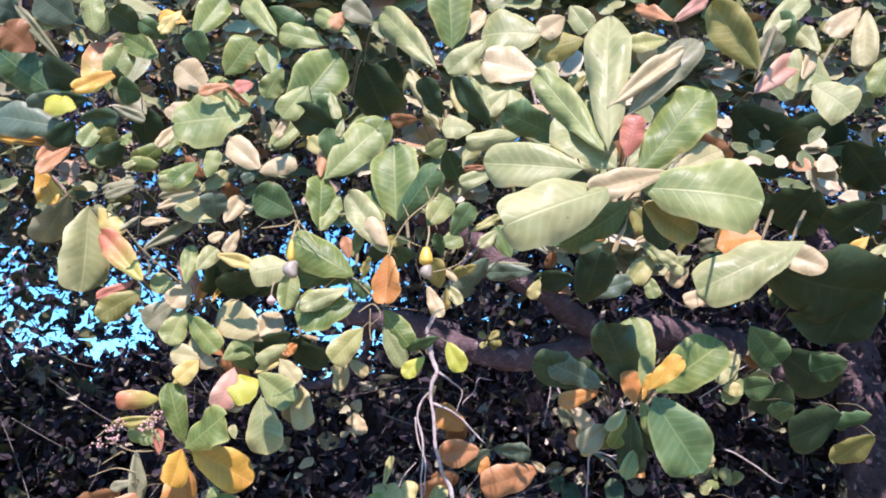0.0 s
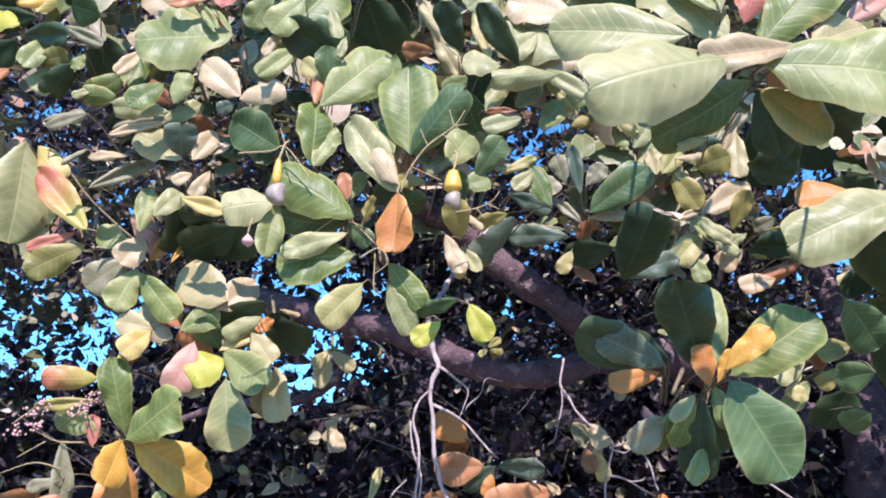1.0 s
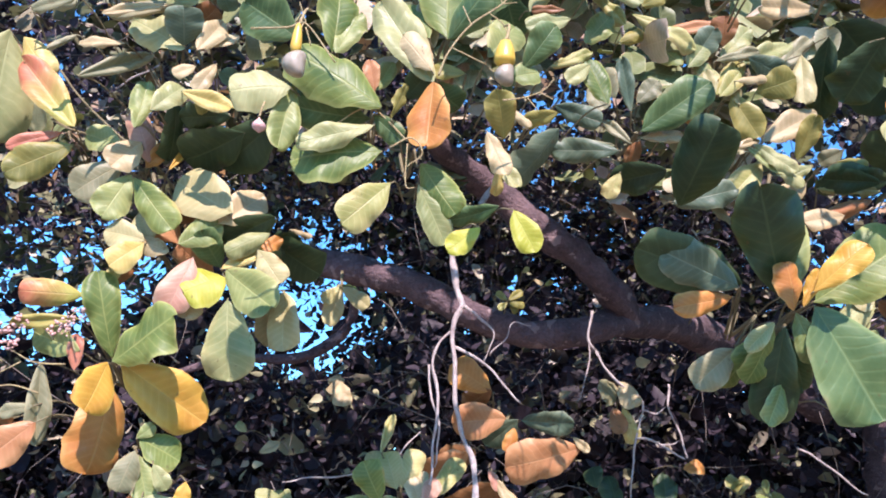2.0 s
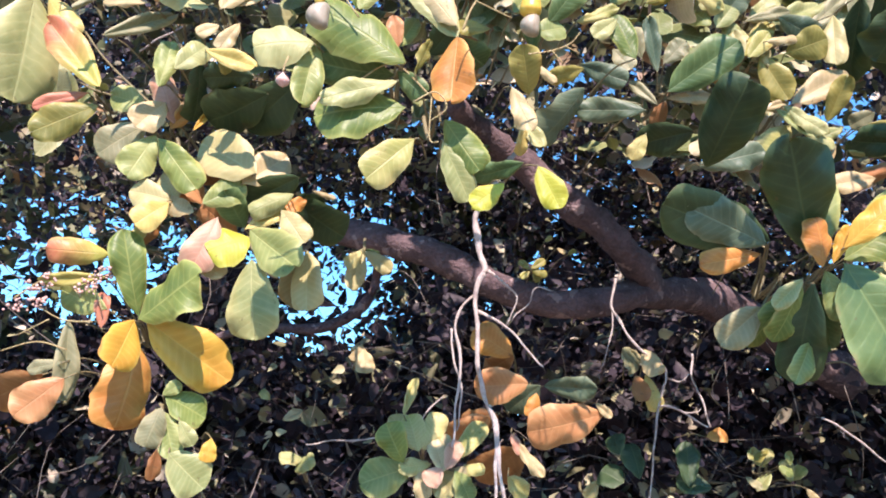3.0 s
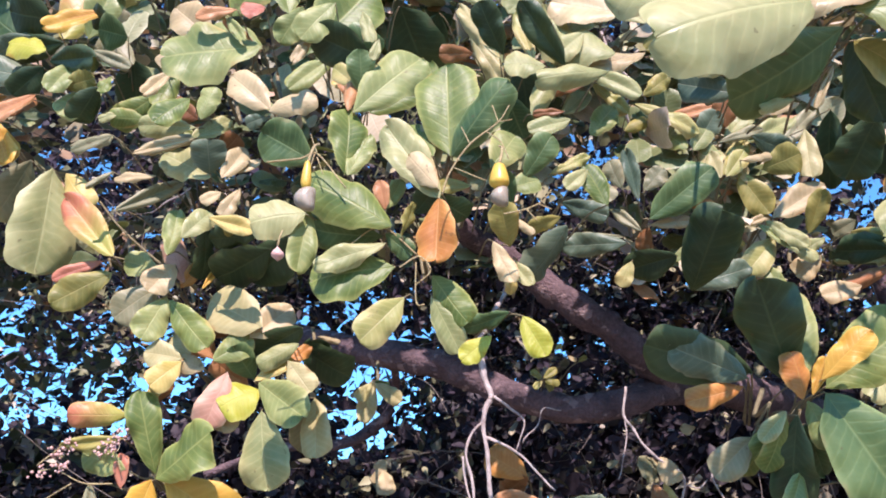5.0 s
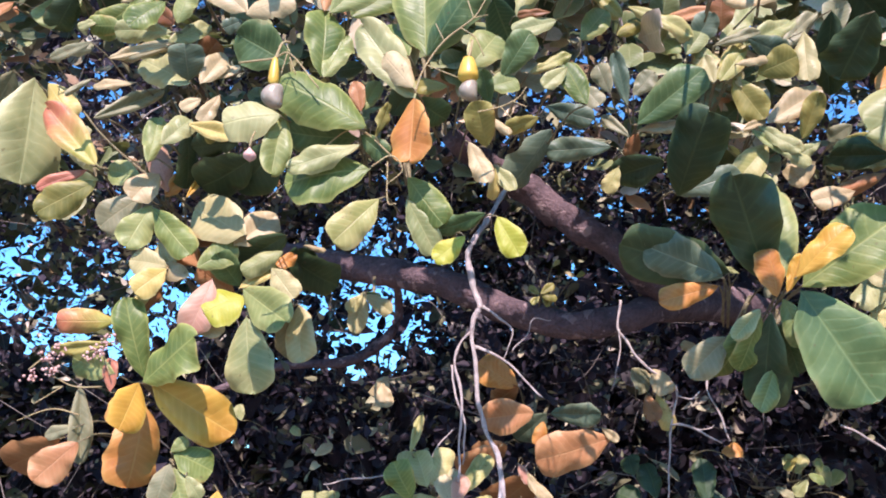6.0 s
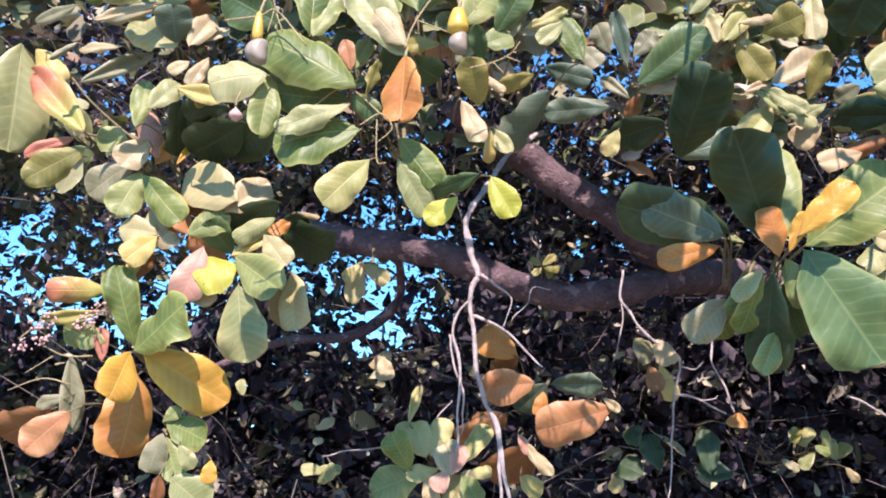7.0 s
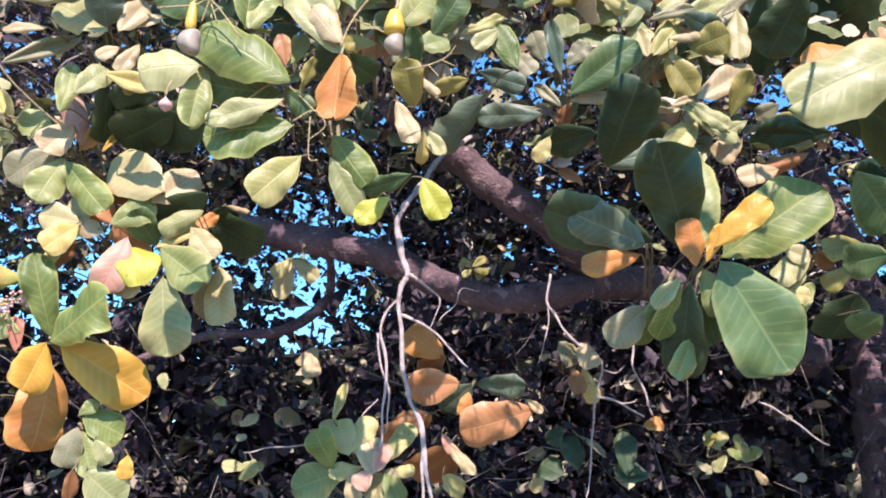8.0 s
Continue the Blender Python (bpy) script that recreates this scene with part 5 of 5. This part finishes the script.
shoot((0.311, 1.530, 2.257), [
    ("bg", 0.294, 1.483, 2.199, 71, 23, -111, 0.077, 0.044),
    ("lg", 0.299, 1.474, 2.242, 96, -13, -88, 0.060, 0.030),
    ("c", 0.377, 1.497, 2.192, 105, -12, -94, 0.080, 0.031),
    ("b", 0.495, 1.580, 2.345, -72, -49, 159, 0.093, 0.079),
    ("dg", 0.577, 1.680, 2.282, 18, -43, -164, 0.105, 0.084),
])
shoot((0.722, 2.000, 1.950), [
    ("yg", 0.826, 1.939, 2.123, 101, -26, -76, 0.082, 0.030),
    ("dg", 0.822, 1.935, 2.080, 100, 1, -130, 0.070, 0.053),
    ("ol", 0.769, 1.942, 1.967, 90, -13, -83, 0.065, 0.046),
    ("lg", 0.686, 1.960, 1.955, 109, -40, -54, 0.088, 0.046),
    ("sg", 0.690, 1.961, 1.899, 70, -52, -85, 0.065, 0.041),
    ("ol", 0.746, 1.937, 1.921, 74, -37, -101, 0.055, 0.034),
    ("lg", 0.586, 1.930, 2.137, -85, 7, 87, 0.120, 0.020),
    ("dg", 0.746, 1.964, 2.179, 109, -12, -133, 0.166, 0.068),
    ("b", 0.697, 1.966, 1.951, -84, -27, 119, 0.040, 0.031),
    ("dg", 0.814, 2.050, 1.902, 18, -50, -172, 0.099, 0.113),
    ("mg", 0.785, 1.931, 1.839, 42, -27, -131, 0.054, 0.054),
])
# only dark blades, standing in for the dim hollow under the top
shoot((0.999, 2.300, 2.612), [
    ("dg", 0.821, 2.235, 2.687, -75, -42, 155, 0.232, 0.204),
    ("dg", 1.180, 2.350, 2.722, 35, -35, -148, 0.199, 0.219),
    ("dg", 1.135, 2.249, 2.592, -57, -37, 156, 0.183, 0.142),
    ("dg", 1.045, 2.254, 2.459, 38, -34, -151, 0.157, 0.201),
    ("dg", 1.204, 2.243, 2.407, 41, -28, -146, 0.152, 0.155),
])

# fruit and flowers
cashew((-0.252, 1.460, 2.088), 0.038, 0.013, 0.031)
cashew((-0.015, 1.430, 2.070), 0.032, 0.024, 0.025)
bud((-0.301, 1.560, 2.035), (-0.303, 1.550, 2.009), 0.021)
floret((-0.701, 1.840, 1.769), 0.014)
floret((-0.675, 1.840, 1.783), 0.014)
floret((-0.623, 1.840, 1.775), 0.014)
floret((-0.606, 1.840, 1.784), 0.014)
floret((-0.594, 1.840, 1.798), 0.014)
floret((-0.715, 1.840, 1.742), 0.014)
floret((-0.684, 1.840, 1.747), 0.014)


# ---- the rest of the crown ----
COARSE = (np.array([(0, 0, 0), (-0.28, 0.35, 0.05), (0, 0.37, 0), (0.28, 0.35, 0.05), (-0.48, 0.66, 0.07), (0, 0.68, -0.01), (0.48, 0.66, 0.07), (-0.36, 0.9, 0.03), (0.36, 0.9, 0.03), (0, 1.0, -0.03)]),
          np.array([(0, 2, 1), (0, 3, 2), (1, 2, 5), (1, 5, 4), (2, 3, 6), (2, 6, 5), (4, 5, 7), (5, 6, 8), (5, 8, 9), (5, 9, 7)]), None)


def blade_shape(seed):
    """The blade of a leaf as points and triangles, for joined foliage."""
    me = leaf_mesh("blade_pattern", 9, 4, (0.1, 0.3, -0.05, 0.18)[seed % 4], 0.22, 0.2, (0.04, -0.06)[seed % 2], seed + 30)
    pts = np.array([v.co[:] for v in me.vertices])
    tri = np.array([t for p in me.polygons for t in ((p.vertices[0], p.vertices[1], p.vertices[2]), (p.vertices[0], p.vertices[2], p.vertices[3]))])
    flat = np.zeros((len(pts), 2))
    for loop, spot in zip(me.loops, me.uv_layers[0].data):
        flat[loop.vertex_index] = spot.uv[:]
    bpy.data.meshes.remove(me)
    return pts, tri, flat


def scatter(name, label, places, material, size, seed, parent, shapes=(COARSE,), facing=(0, -0.2, 0.6), loose=0.6, ways=None, girth=(0.5, 0.75)):
    """Many leaves as one mesh: places are (x, y, z) feet, facing the way that their upper sides tend to; ways, where
    given, are the directions in which the blades point."""
    rs = np.random.RandomState(seed)
    verts, faces, spots, offset = [], [], [], 0
    for k, (shape, tris, flat) in enumerate(shapes):
        p = places[k::len(shapes)]
        n = len(p)
        length = rs.uniform(size[0], size[1], n)[:, None, None]
        wide = length * rs.uniform(*girth, n)[:, None, None]
        up = np.array(facing) + rs.normal(0, loose, (n, 3))
        up /= np.linalg.norm(up, axis=1)[:, None]
        along = rs.normal(0, 1, (n, 3)) + np.array((0, -0.2, -0.4)) if ways is None else ways[k::len(shapes)].copy()
        along -= up * (along * up).sum(1)[:, None]
        along /= np.linalg.norm(along, axis=1)[:, None]
        across = np.cross(along, up)
        v = p[:, None, :] + shape[None, :, 0, None] * across[:, None, :] * wide + shape[None, :, 1, None] * along[:, None, :] * length + shape[None, :, 2, None] * up[:, None, :] * length
        verts.append(v.reshape(-1, 3))
        faces.append((tris[None] + offset + (np.arange(n) * len(shape))[:, None, None]).reshape(-1, 3))
        if flat is not None:
            spots.append(np.tile(flat[tris.ravel()], (n, 1)))
        offset += n * len(shape)
    verts, faces = np.concatenate(verts), np.concatenate(faces)
    me = bpy.data.meshes.new(name)
    me.vertices.add(len(verts))
    me.vertices.foreach_set("co", verts.ravel().astype(np.float32))
    me.loops.add(faces.size)
    me.loops.foreach_set("vertex_index", faces.ravel().astype(np.int32))
    me.polygons.add(len(faces))
    me.polygons.foreach_set("loop_start", np.arange(0, faces.size, 3, dtype=np.int32))
    me.update(calc_edges=True)
    if spots:
        me.uv_layers.new(name="UVMap").data.foreach_set("uv", np.concatenate(spots).ravel().astype(np.float32))
    me.polygons.foreach_set("use_smooth", np.ones(len(faces), bool))
    me.materials.append(material)
    ob = new(name, me)
    ob.parent = parent
    ob.matrix_parent_inverse = parent.matrix_world.inverted()
    return tagged(ob, label, kind="stuff")


def clump(centres, per, spread, rs):
    """Feet of leaves gathered round the ends of shoots."""
    return np.repeat(centres, per, 0) + rs.normal(0, spread, (len(centres) * per, 3))


def rosettes(centres, per, reach, facing, rs):
    """Feet and directions of leaves that stand round the ends of shoots, like the cashew's."""
    n = len(centres)
    axis = np.array(facing) + rs.normal(0, 0.45, (n, 3))
    axis /= np.linalg.norm(axis, axis=1)[:, None]
    one = np.cross(axis, (0.9, 0.1, 0.2))
    one /= np.linalg.norm(one, axis=1)[:, None]
    two = np.cross(axis, one)
    turn = rs.uniform(0, 6.28, n)[:, None] + 2.4 * np.arange(per)[None] + rs.normal(0, 0.35, (n, per))
    rise = rs.uniform(-0.25, 0.7, (n, per))
    way = (np.cos(turn)[:, :, None] * one[:, None] + np.sin(turn)[:, :, None] * two[:, None]) * np.cos(rise)[:, :, None] + axis[:, None] * np.sin(rise)[:, :, None]
    feet = centres[:, None] + way * rs.uniform(0.1, 1.0, (n, per))[:, :, None] * reach - axis[:, None] * rs.uniform(0, 1.5, (n, per))[:, :, None] * reach
    return feet.reshape(-1, 3), way.reshape(-1, 3)


BLADE_SHAPES = [blade_shape(k) for k in range(6)]
CENTRE, RADII = np.array((0.8, 4.4, 2.1)), np.array((4.4, 3.2, 2.9))
# openings through the crown by which the sky shows, where they pass its far side: x, z, half width, half height
GAPS = ((-3.7, 3.1, 1.0, 0.75), (-2.85, 3.0, 0.7, 0.6), (-1.1, 3.0, 0.7, 0.75), (0.75, 4.93, 0.55, 0.3), (3.15, 4.8, 0.58, 0.40), (3.8, 4.45, 0.4, 0.24), (3.66, 3.9, 0.36, 0.2), (3.66, 3.3, 0.28, 0.28), (-2.14, 1.74, 0.22, 0.2))
# deep shaded hollows between the outer shoots, given in the same way
HOLLOWS = ((-3.94, 5.65, 0.62, 0.43), (-3.60, 5.36, 0.55, 0.83), (-3.84, 5.68, 0.68, 0.68), (-3.16, 5.23, 0.31, 0.32), (-2.24, 4.03, 0.62, 0.50), (-2.55, 4.63, 0.34, 0.27), (-0.76, 4.89, 0.39, 0.47), (-3.00, 5.18, 0.29, 0.36), (0.67, 4.28, 0.30, 0.31), (2.78, 4.73, 0.35, 0.34))
SIGHT = np.array((0.0, 0.6, 1.58))


def in_gap(p, margin=0.0, openings=GAPS):
    """Whether places lie in one of the openings, which narrow towards the outside, or within a margin of it."""
    f = np.maximum((p[:, 1] - SIGHT[1]) / 6.6, 0.05)
    inside = np.zeros(len(p), bool)
    for x, z, w, h in openings:
        inside |= ((p[:, 0] - x * f) / (w * f + margin)) ** 2 + ((p[:, 2] - SIGHT[2] - (z - SIGHT[2]) * f) / (h * f + margin)) ** 2 < 1
    return inside


# chinks by which the sun comes down on the limbs, the dead twigs and the inside
LIMB_SPOTS = ((0.08, 2.80, 2.44), (0.119, 2.81, 2.42), (0.153, 2.81, 2.385), (0.242, 2.81, 2.336), (-0.02, 2.91, 2.13), (0.02, 2.91, 2.12), (0.055, 2.91, 2.10), (-0.10, 2.90, 2.15), (0.239, 2.91, 2.042), (-0.22, 2.89, 2.2), (-0.454, 2.95, 2.243))
SPOT_WIDTHS = (0.085, 0.095, 0.085, 0.045, 0.06, 0.075, 0.075, 0.045, 0.05, 0.045, 0.045)
LIT = np.array(((0.15, 2.72, 2.09), (0.22, 2.72, 2.14), (0.43, 2.50, 1.82), (0.42, 2.50, 1.77), (0.48, 2.50, 1.73), (0.57, 2.70, 1.82), (0.59, 2.70, 1.75), (0.91, 2.60, 1.72), (0.33, 2.50, 1.94), (-0.05, 2.14, 1.77), (-0.04, 2.14, 1.70), (-0.02, 2.12, 1.80), (0.02, 2.12, 1.62), (-0.29, 2.75, 1.82), (0.20, 2.20, 1.68), (0.86, 3.00, 1.67), (0.92, 3.00, 1.64), (-0.47, 3.00, 1.55), (1.03, 3.10, 1.57), (-0.59, 3.30, 1.70), (-0.49, 3.30, 1.73), (0.84, 3.00, 2.02), (0.33, 2.80, 1.53), (-0.22, 3.30, 1.91)))
rs = np.random.RandomState(3)
more = np.stack([rs.uniform(-1.5, 1.5, 460), rs.uniform(3.0, 4.1, 460), rs.uniform(1.0, 2.3, 460)], 1)
more[:40] = np.stack([rs.uniform(-0.1, 0.75, 40), rs.uniform(3.3, 3.9, 40), rs.uniform(2.1, 2.5, 40)], 1)
# most of the other chinks miss the limbs
rise = more[:, 2] + (more[:, 1] - 2.93) * 1.055
LIT = np.concatenate([LIMB_SPOTS, LIT, more[(np.abs(more[:, 0]) > 0.75) | (rise < 1.93) | (rise > 2.62) | (rs.uniform(0, 1, 460) < 0.12)]])


def in_chink(p, width=0.048):
    inside = np.zeros(len(p), bool)
    way = np.array(SUN_WAY)
    for k, spot in enumerate(LIT):
        d = p - spot
        s = d @ way
        inside |= (s > 0) & (np.linalg.norm(d - s[:, None] * way, axis=1) < (max(width, SPOT_WIDTHS[k]) if k < len(SPOT_WIDTHS) else width))
    return inside


def outer_shell(count, seed):
    rs = np.random.RandomState(seed)
    d = rs.normal(0, 1, (count, 3))
    d /= np.linalg.norm(d, axis=1)[:, None]
    p = CENTRE + d * RADII * rs.uniform(0.82, 1.03, count)[:, None]
    out = p[:, 1] - 0.1
    # the open side that the outer shoots fill, and the way of the sun to them
    front = (p[:, 1] < 3.2) & (np.abs(p[:, 0] - 0.02) < 0.3 + 0.58 * out) & (p[:, 2] < 1.9 + 0.62 * out) & (p[:, 2] > 0.9)
    front |= (p[:, 1] < 3.2) & (np.abs(p[:, 0] - 0.05) < 0.75) & (p[:, 2] + 1.05 * p[:, 1] < 5.0) & (p[:, 2] > 0.9)
    keep = ~front & (p[:, 2] > 0.3)
    keep &= ~in_gap(p, 0.1) | ((p[:, 1] > 3.5) & (rs.uniform(0, 1, count) < 0.25))
    keep &= ~in_chink(p, 0.08)
    return p[keep], rs


p, rs = outer_shell(3300, 11)
p = clump(p, 10, 0.10, rs)
scatter("crown_foliage", "dense outer crown of cashew leaves", p[~in_chink(p, 0.065)], CROWN, (0.10, 0.19), 12, tree, facing=(0, -0.3, 0.5))

# leaves close behind the outer shoots with sun in their colour, and shade-toned ones over the limbs
rs = np.random.RandomState(21)
c = np.stack([rs.uniform(-1.3, 1.5, 230), rs.uniform(2.04, 2.45, 230), rs.uniform(0, 1, 230)], 1)
c[:, 2] = 2.14 + 0.35 * (c[:, 1] - 2.1) + 0.12 * np.exp(-(((c[:, 0] - 0.05) / 0.25) ** 2)) + c[:, 2] * 0.95
c = c[~in_gap(c, 0.07) & ~in_gap(c, 0.0, HOLLOWS) & ((c[:, 0] > -0.3) | (rs.uniform(0, 1, len(c)) < 0.15))]
feet, ways = rosettes(c, 8, 0.03, (0, -0.6, 0.6), rs)
clear = ~in_chink(feet + ways * 0.05)
feet, ways = feet[clear], ways[clear]
scatter("pale_foliage", "pale green and cream cashew leaves, lightened as if sunlit", feet, PALE, (0.05, 0.115), 22, tree, BLADE_SHAPES, (0, -0.7, 0.6), 0.4, ways)
c = np.stack([rs.uniform(-0.05, 0.72, 200), rs.uniform(1.96, 2.3, 200), rs.uniform(0, 1, 200)], 1)
c[:, 2] = 2.13 + 0.3 * (c[:, 1] - 2.0) + 0.1 * np.exp(-(((c[:, 0] - 0.1) / 0.2) ** 2)) + c[:, 2] ** 1.3 * 0.75
c = c[~in_gap(c, 0.08)]
feet, ways = rosettes(c, 7, 0.03, (0, -0.6, 0.6), rs)
clear = ~in_chink(feet + ways * 0.05, 0.062)
feet, ways = feet[clear], ways[clear]
scatter("pale_foliage", "pale green and yellowish cashew leaves, lightened as if sunlit", feet, PALE, (0.055, 0.12), 24, tree, BLADE_SHAPES, (0, -0.7, 0.7), 0.4, ways)
c = np.stack([rs.uniform(-1.8, 2.2, 420), rs.uniform(2.4, 3.2, 420), rs.uniform(0, 1, 420)], 1)
c[:, 2] = 2.3 + 0.35 * (c[:, 1] - 2.4) + c[:, 2] * 1.4
c = c[~in_gap(c, 0.07) & ~in_gap(c, 0.0, HOLLOWS) & ((c[:, 0] > -0.45) | (rs.uniform(0, 1, len(c)) < 0.48))]
feet, ways = rosettes(c, 10, 0.035, (0, -0.5, 0.6), rs)
clear = ~in_chink(feet + ways * 0.05)
feet, ways = feet[clear], ways[clear]
scatter("upper_foliage", "cashew leaves above the limbs, with shade in their colour", feet, UPPER, (0.05, 0.12), 23, tree, BLADE_SHAPES, (0, -0.6, 0.6), 0.45, ways)

# leaves added mostly above the view, to keep the sun from the limbs but for a few chinks
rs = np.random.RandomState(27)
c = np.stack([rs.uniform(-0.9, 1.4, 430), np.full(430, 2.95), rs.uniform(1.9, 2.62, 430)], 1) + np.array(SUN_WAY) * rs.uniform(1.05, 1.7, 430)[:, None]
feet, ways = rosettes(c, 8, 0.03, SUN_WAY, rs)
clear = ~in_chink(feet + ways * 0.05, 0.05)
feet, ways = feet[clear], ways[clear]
scatter("upper_foliage", "leaves added above the view to shade the limbs", feet, UPPER, (0.06, 0.12), 28, tree, BLADE_SHAPES, SUN_WAY, 0.45, ways)

# inside of the crown: small leaves coloured dark as deep shade, and a tangle of twigs
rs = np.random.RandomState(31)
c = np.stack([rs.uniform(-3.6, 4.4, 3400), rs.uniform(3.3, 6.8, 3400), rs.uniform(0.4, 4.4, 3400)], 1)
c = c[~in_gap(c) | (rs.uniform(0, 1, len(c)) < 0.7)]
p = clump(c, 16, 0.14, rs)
scatter("inner_foliage", "leaves inside the crown, with shade and sun flecks in their colour", p[~in_chink(p, 0.05)], INNER, (0.018, 0.062), 32, tree, facing=(0, -0.2, 0.5), loose=0.9, girth=(0.35, 0.7))
# the far side wears the same leaf colour with deep shade in it
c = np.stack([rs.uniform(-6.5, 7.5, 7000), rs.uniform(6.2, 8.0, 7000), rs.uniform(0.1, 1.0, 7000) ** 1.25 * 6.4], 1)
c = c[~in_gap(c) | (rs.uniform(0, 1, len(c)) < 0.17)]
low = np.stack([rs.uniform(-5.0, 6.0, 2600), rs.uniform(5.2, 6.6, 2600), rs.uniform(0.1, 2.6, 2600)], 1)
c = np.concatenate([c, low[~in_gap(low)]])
scatter("back_foliage", "leaves on the far side of the crown, with shade in their colour", clump(c, 10, 0.13, rs), INNER, (0.10, 0.20), 33, tree, facing=(0, -0.3, 0.5), loose=0.75, girth=(0.45, 0.72))
bm = bmesh.new()
rnd = random.Random(5)
for _ in range(1700):
    a = Vector((rnd.uniform(-3.4, 3.6), rnd.uniform(3.0, 6.2), rnd.uniform(0.9, 4.4)))
    way = Vector((rnd.gauss(0, 1), rnd.gauss(0, 0.5), rnd.gauss(-0.3, 0.8))).normalized() * rnd.uniform(0.15, 0.6)
    b = a + way * 0.5 + Vector((rnd.gauss(0, 0.04), 0, rnd.gauss(0, 0.04)))
    r = rnd.uniform(0.0007, 0.0024)
    tube(bm, smooth_path([(*a, r), (*b, r * 0.8), (*(a + way), r * 0.4)], 3), 4)
tagged(part("dead_brushwood", bm, BRUSH, tree, "tangle of thin grey-brown twigs inside the crown"), kind="stuff")


# ---- trees behind ----
def far_tree(place, height, seed):
    rnd = random.Random(seed)
    rs = np.random.RandomState(seed)
    x, y = place
    ob = tagged(new("background_tree"), "leafy green tree standing behind the cashew tree", "tree", "trees behind")
    ob.location = (x, y, 0)
    bpy.context.view_layer.update()
    part("trunk", tube(bmesh.new(), smooth_path([(x, y, -0.05, 0.22), (x + 0.1, y, height * 0.2, 0.17), (x, y + 0.1, height * 0.45, 0.12)], 5), 12, 0.3), BARK, ob)
    for k in range(5):
        a = k * 1.26 + rnd.uniform(-0.3, 0.3)
        end = (x + math.cos(a) * height * 0.35, y + math.sin(a) * height * 0.35, height * rnd.uniform(0.55, 0.8))
        part("limb", tube(bmesh.new(), smooth_path([(x, y, height * (0.2 + 0.04 * k), 0.1), ((x + end[0]) / 2, (y + end[1]) / 2, height * 0.5, 0.07), (*end, 0.02)], 5), 8, 0.3), BARK, ob)
    d = rs.normal(0, 1, (520, 3))
    d /= np.linalg.norm(d, axis=1)[:, None]
    p = np.array((x, y, height * 0.52)) + d * np.array((height * 0.55, height * 0.5, height * 0.46)) * rs.uniform(0.55, 1.05, 520)[:, None]
    p = p[p[:, 2] > 0.15]
    scatter("crown", "crown of broad green leaves", clump(p, 12, height * 0.05, rs), CROWN, (0.12, 0.24), seed + 1, ob)


for k, (x, y, h) in enumerate(((-12.0, 15.0, 3.2), (-7.0, 17.5, 3.0), (-2.2, 14.5, 2.9), (3.0, 16.0, 3.4), (7.5, 14.0, 4.2), (13.0, 16.5, 4.6))):
    far_tree((x, y), h, 60 + 2 * k)
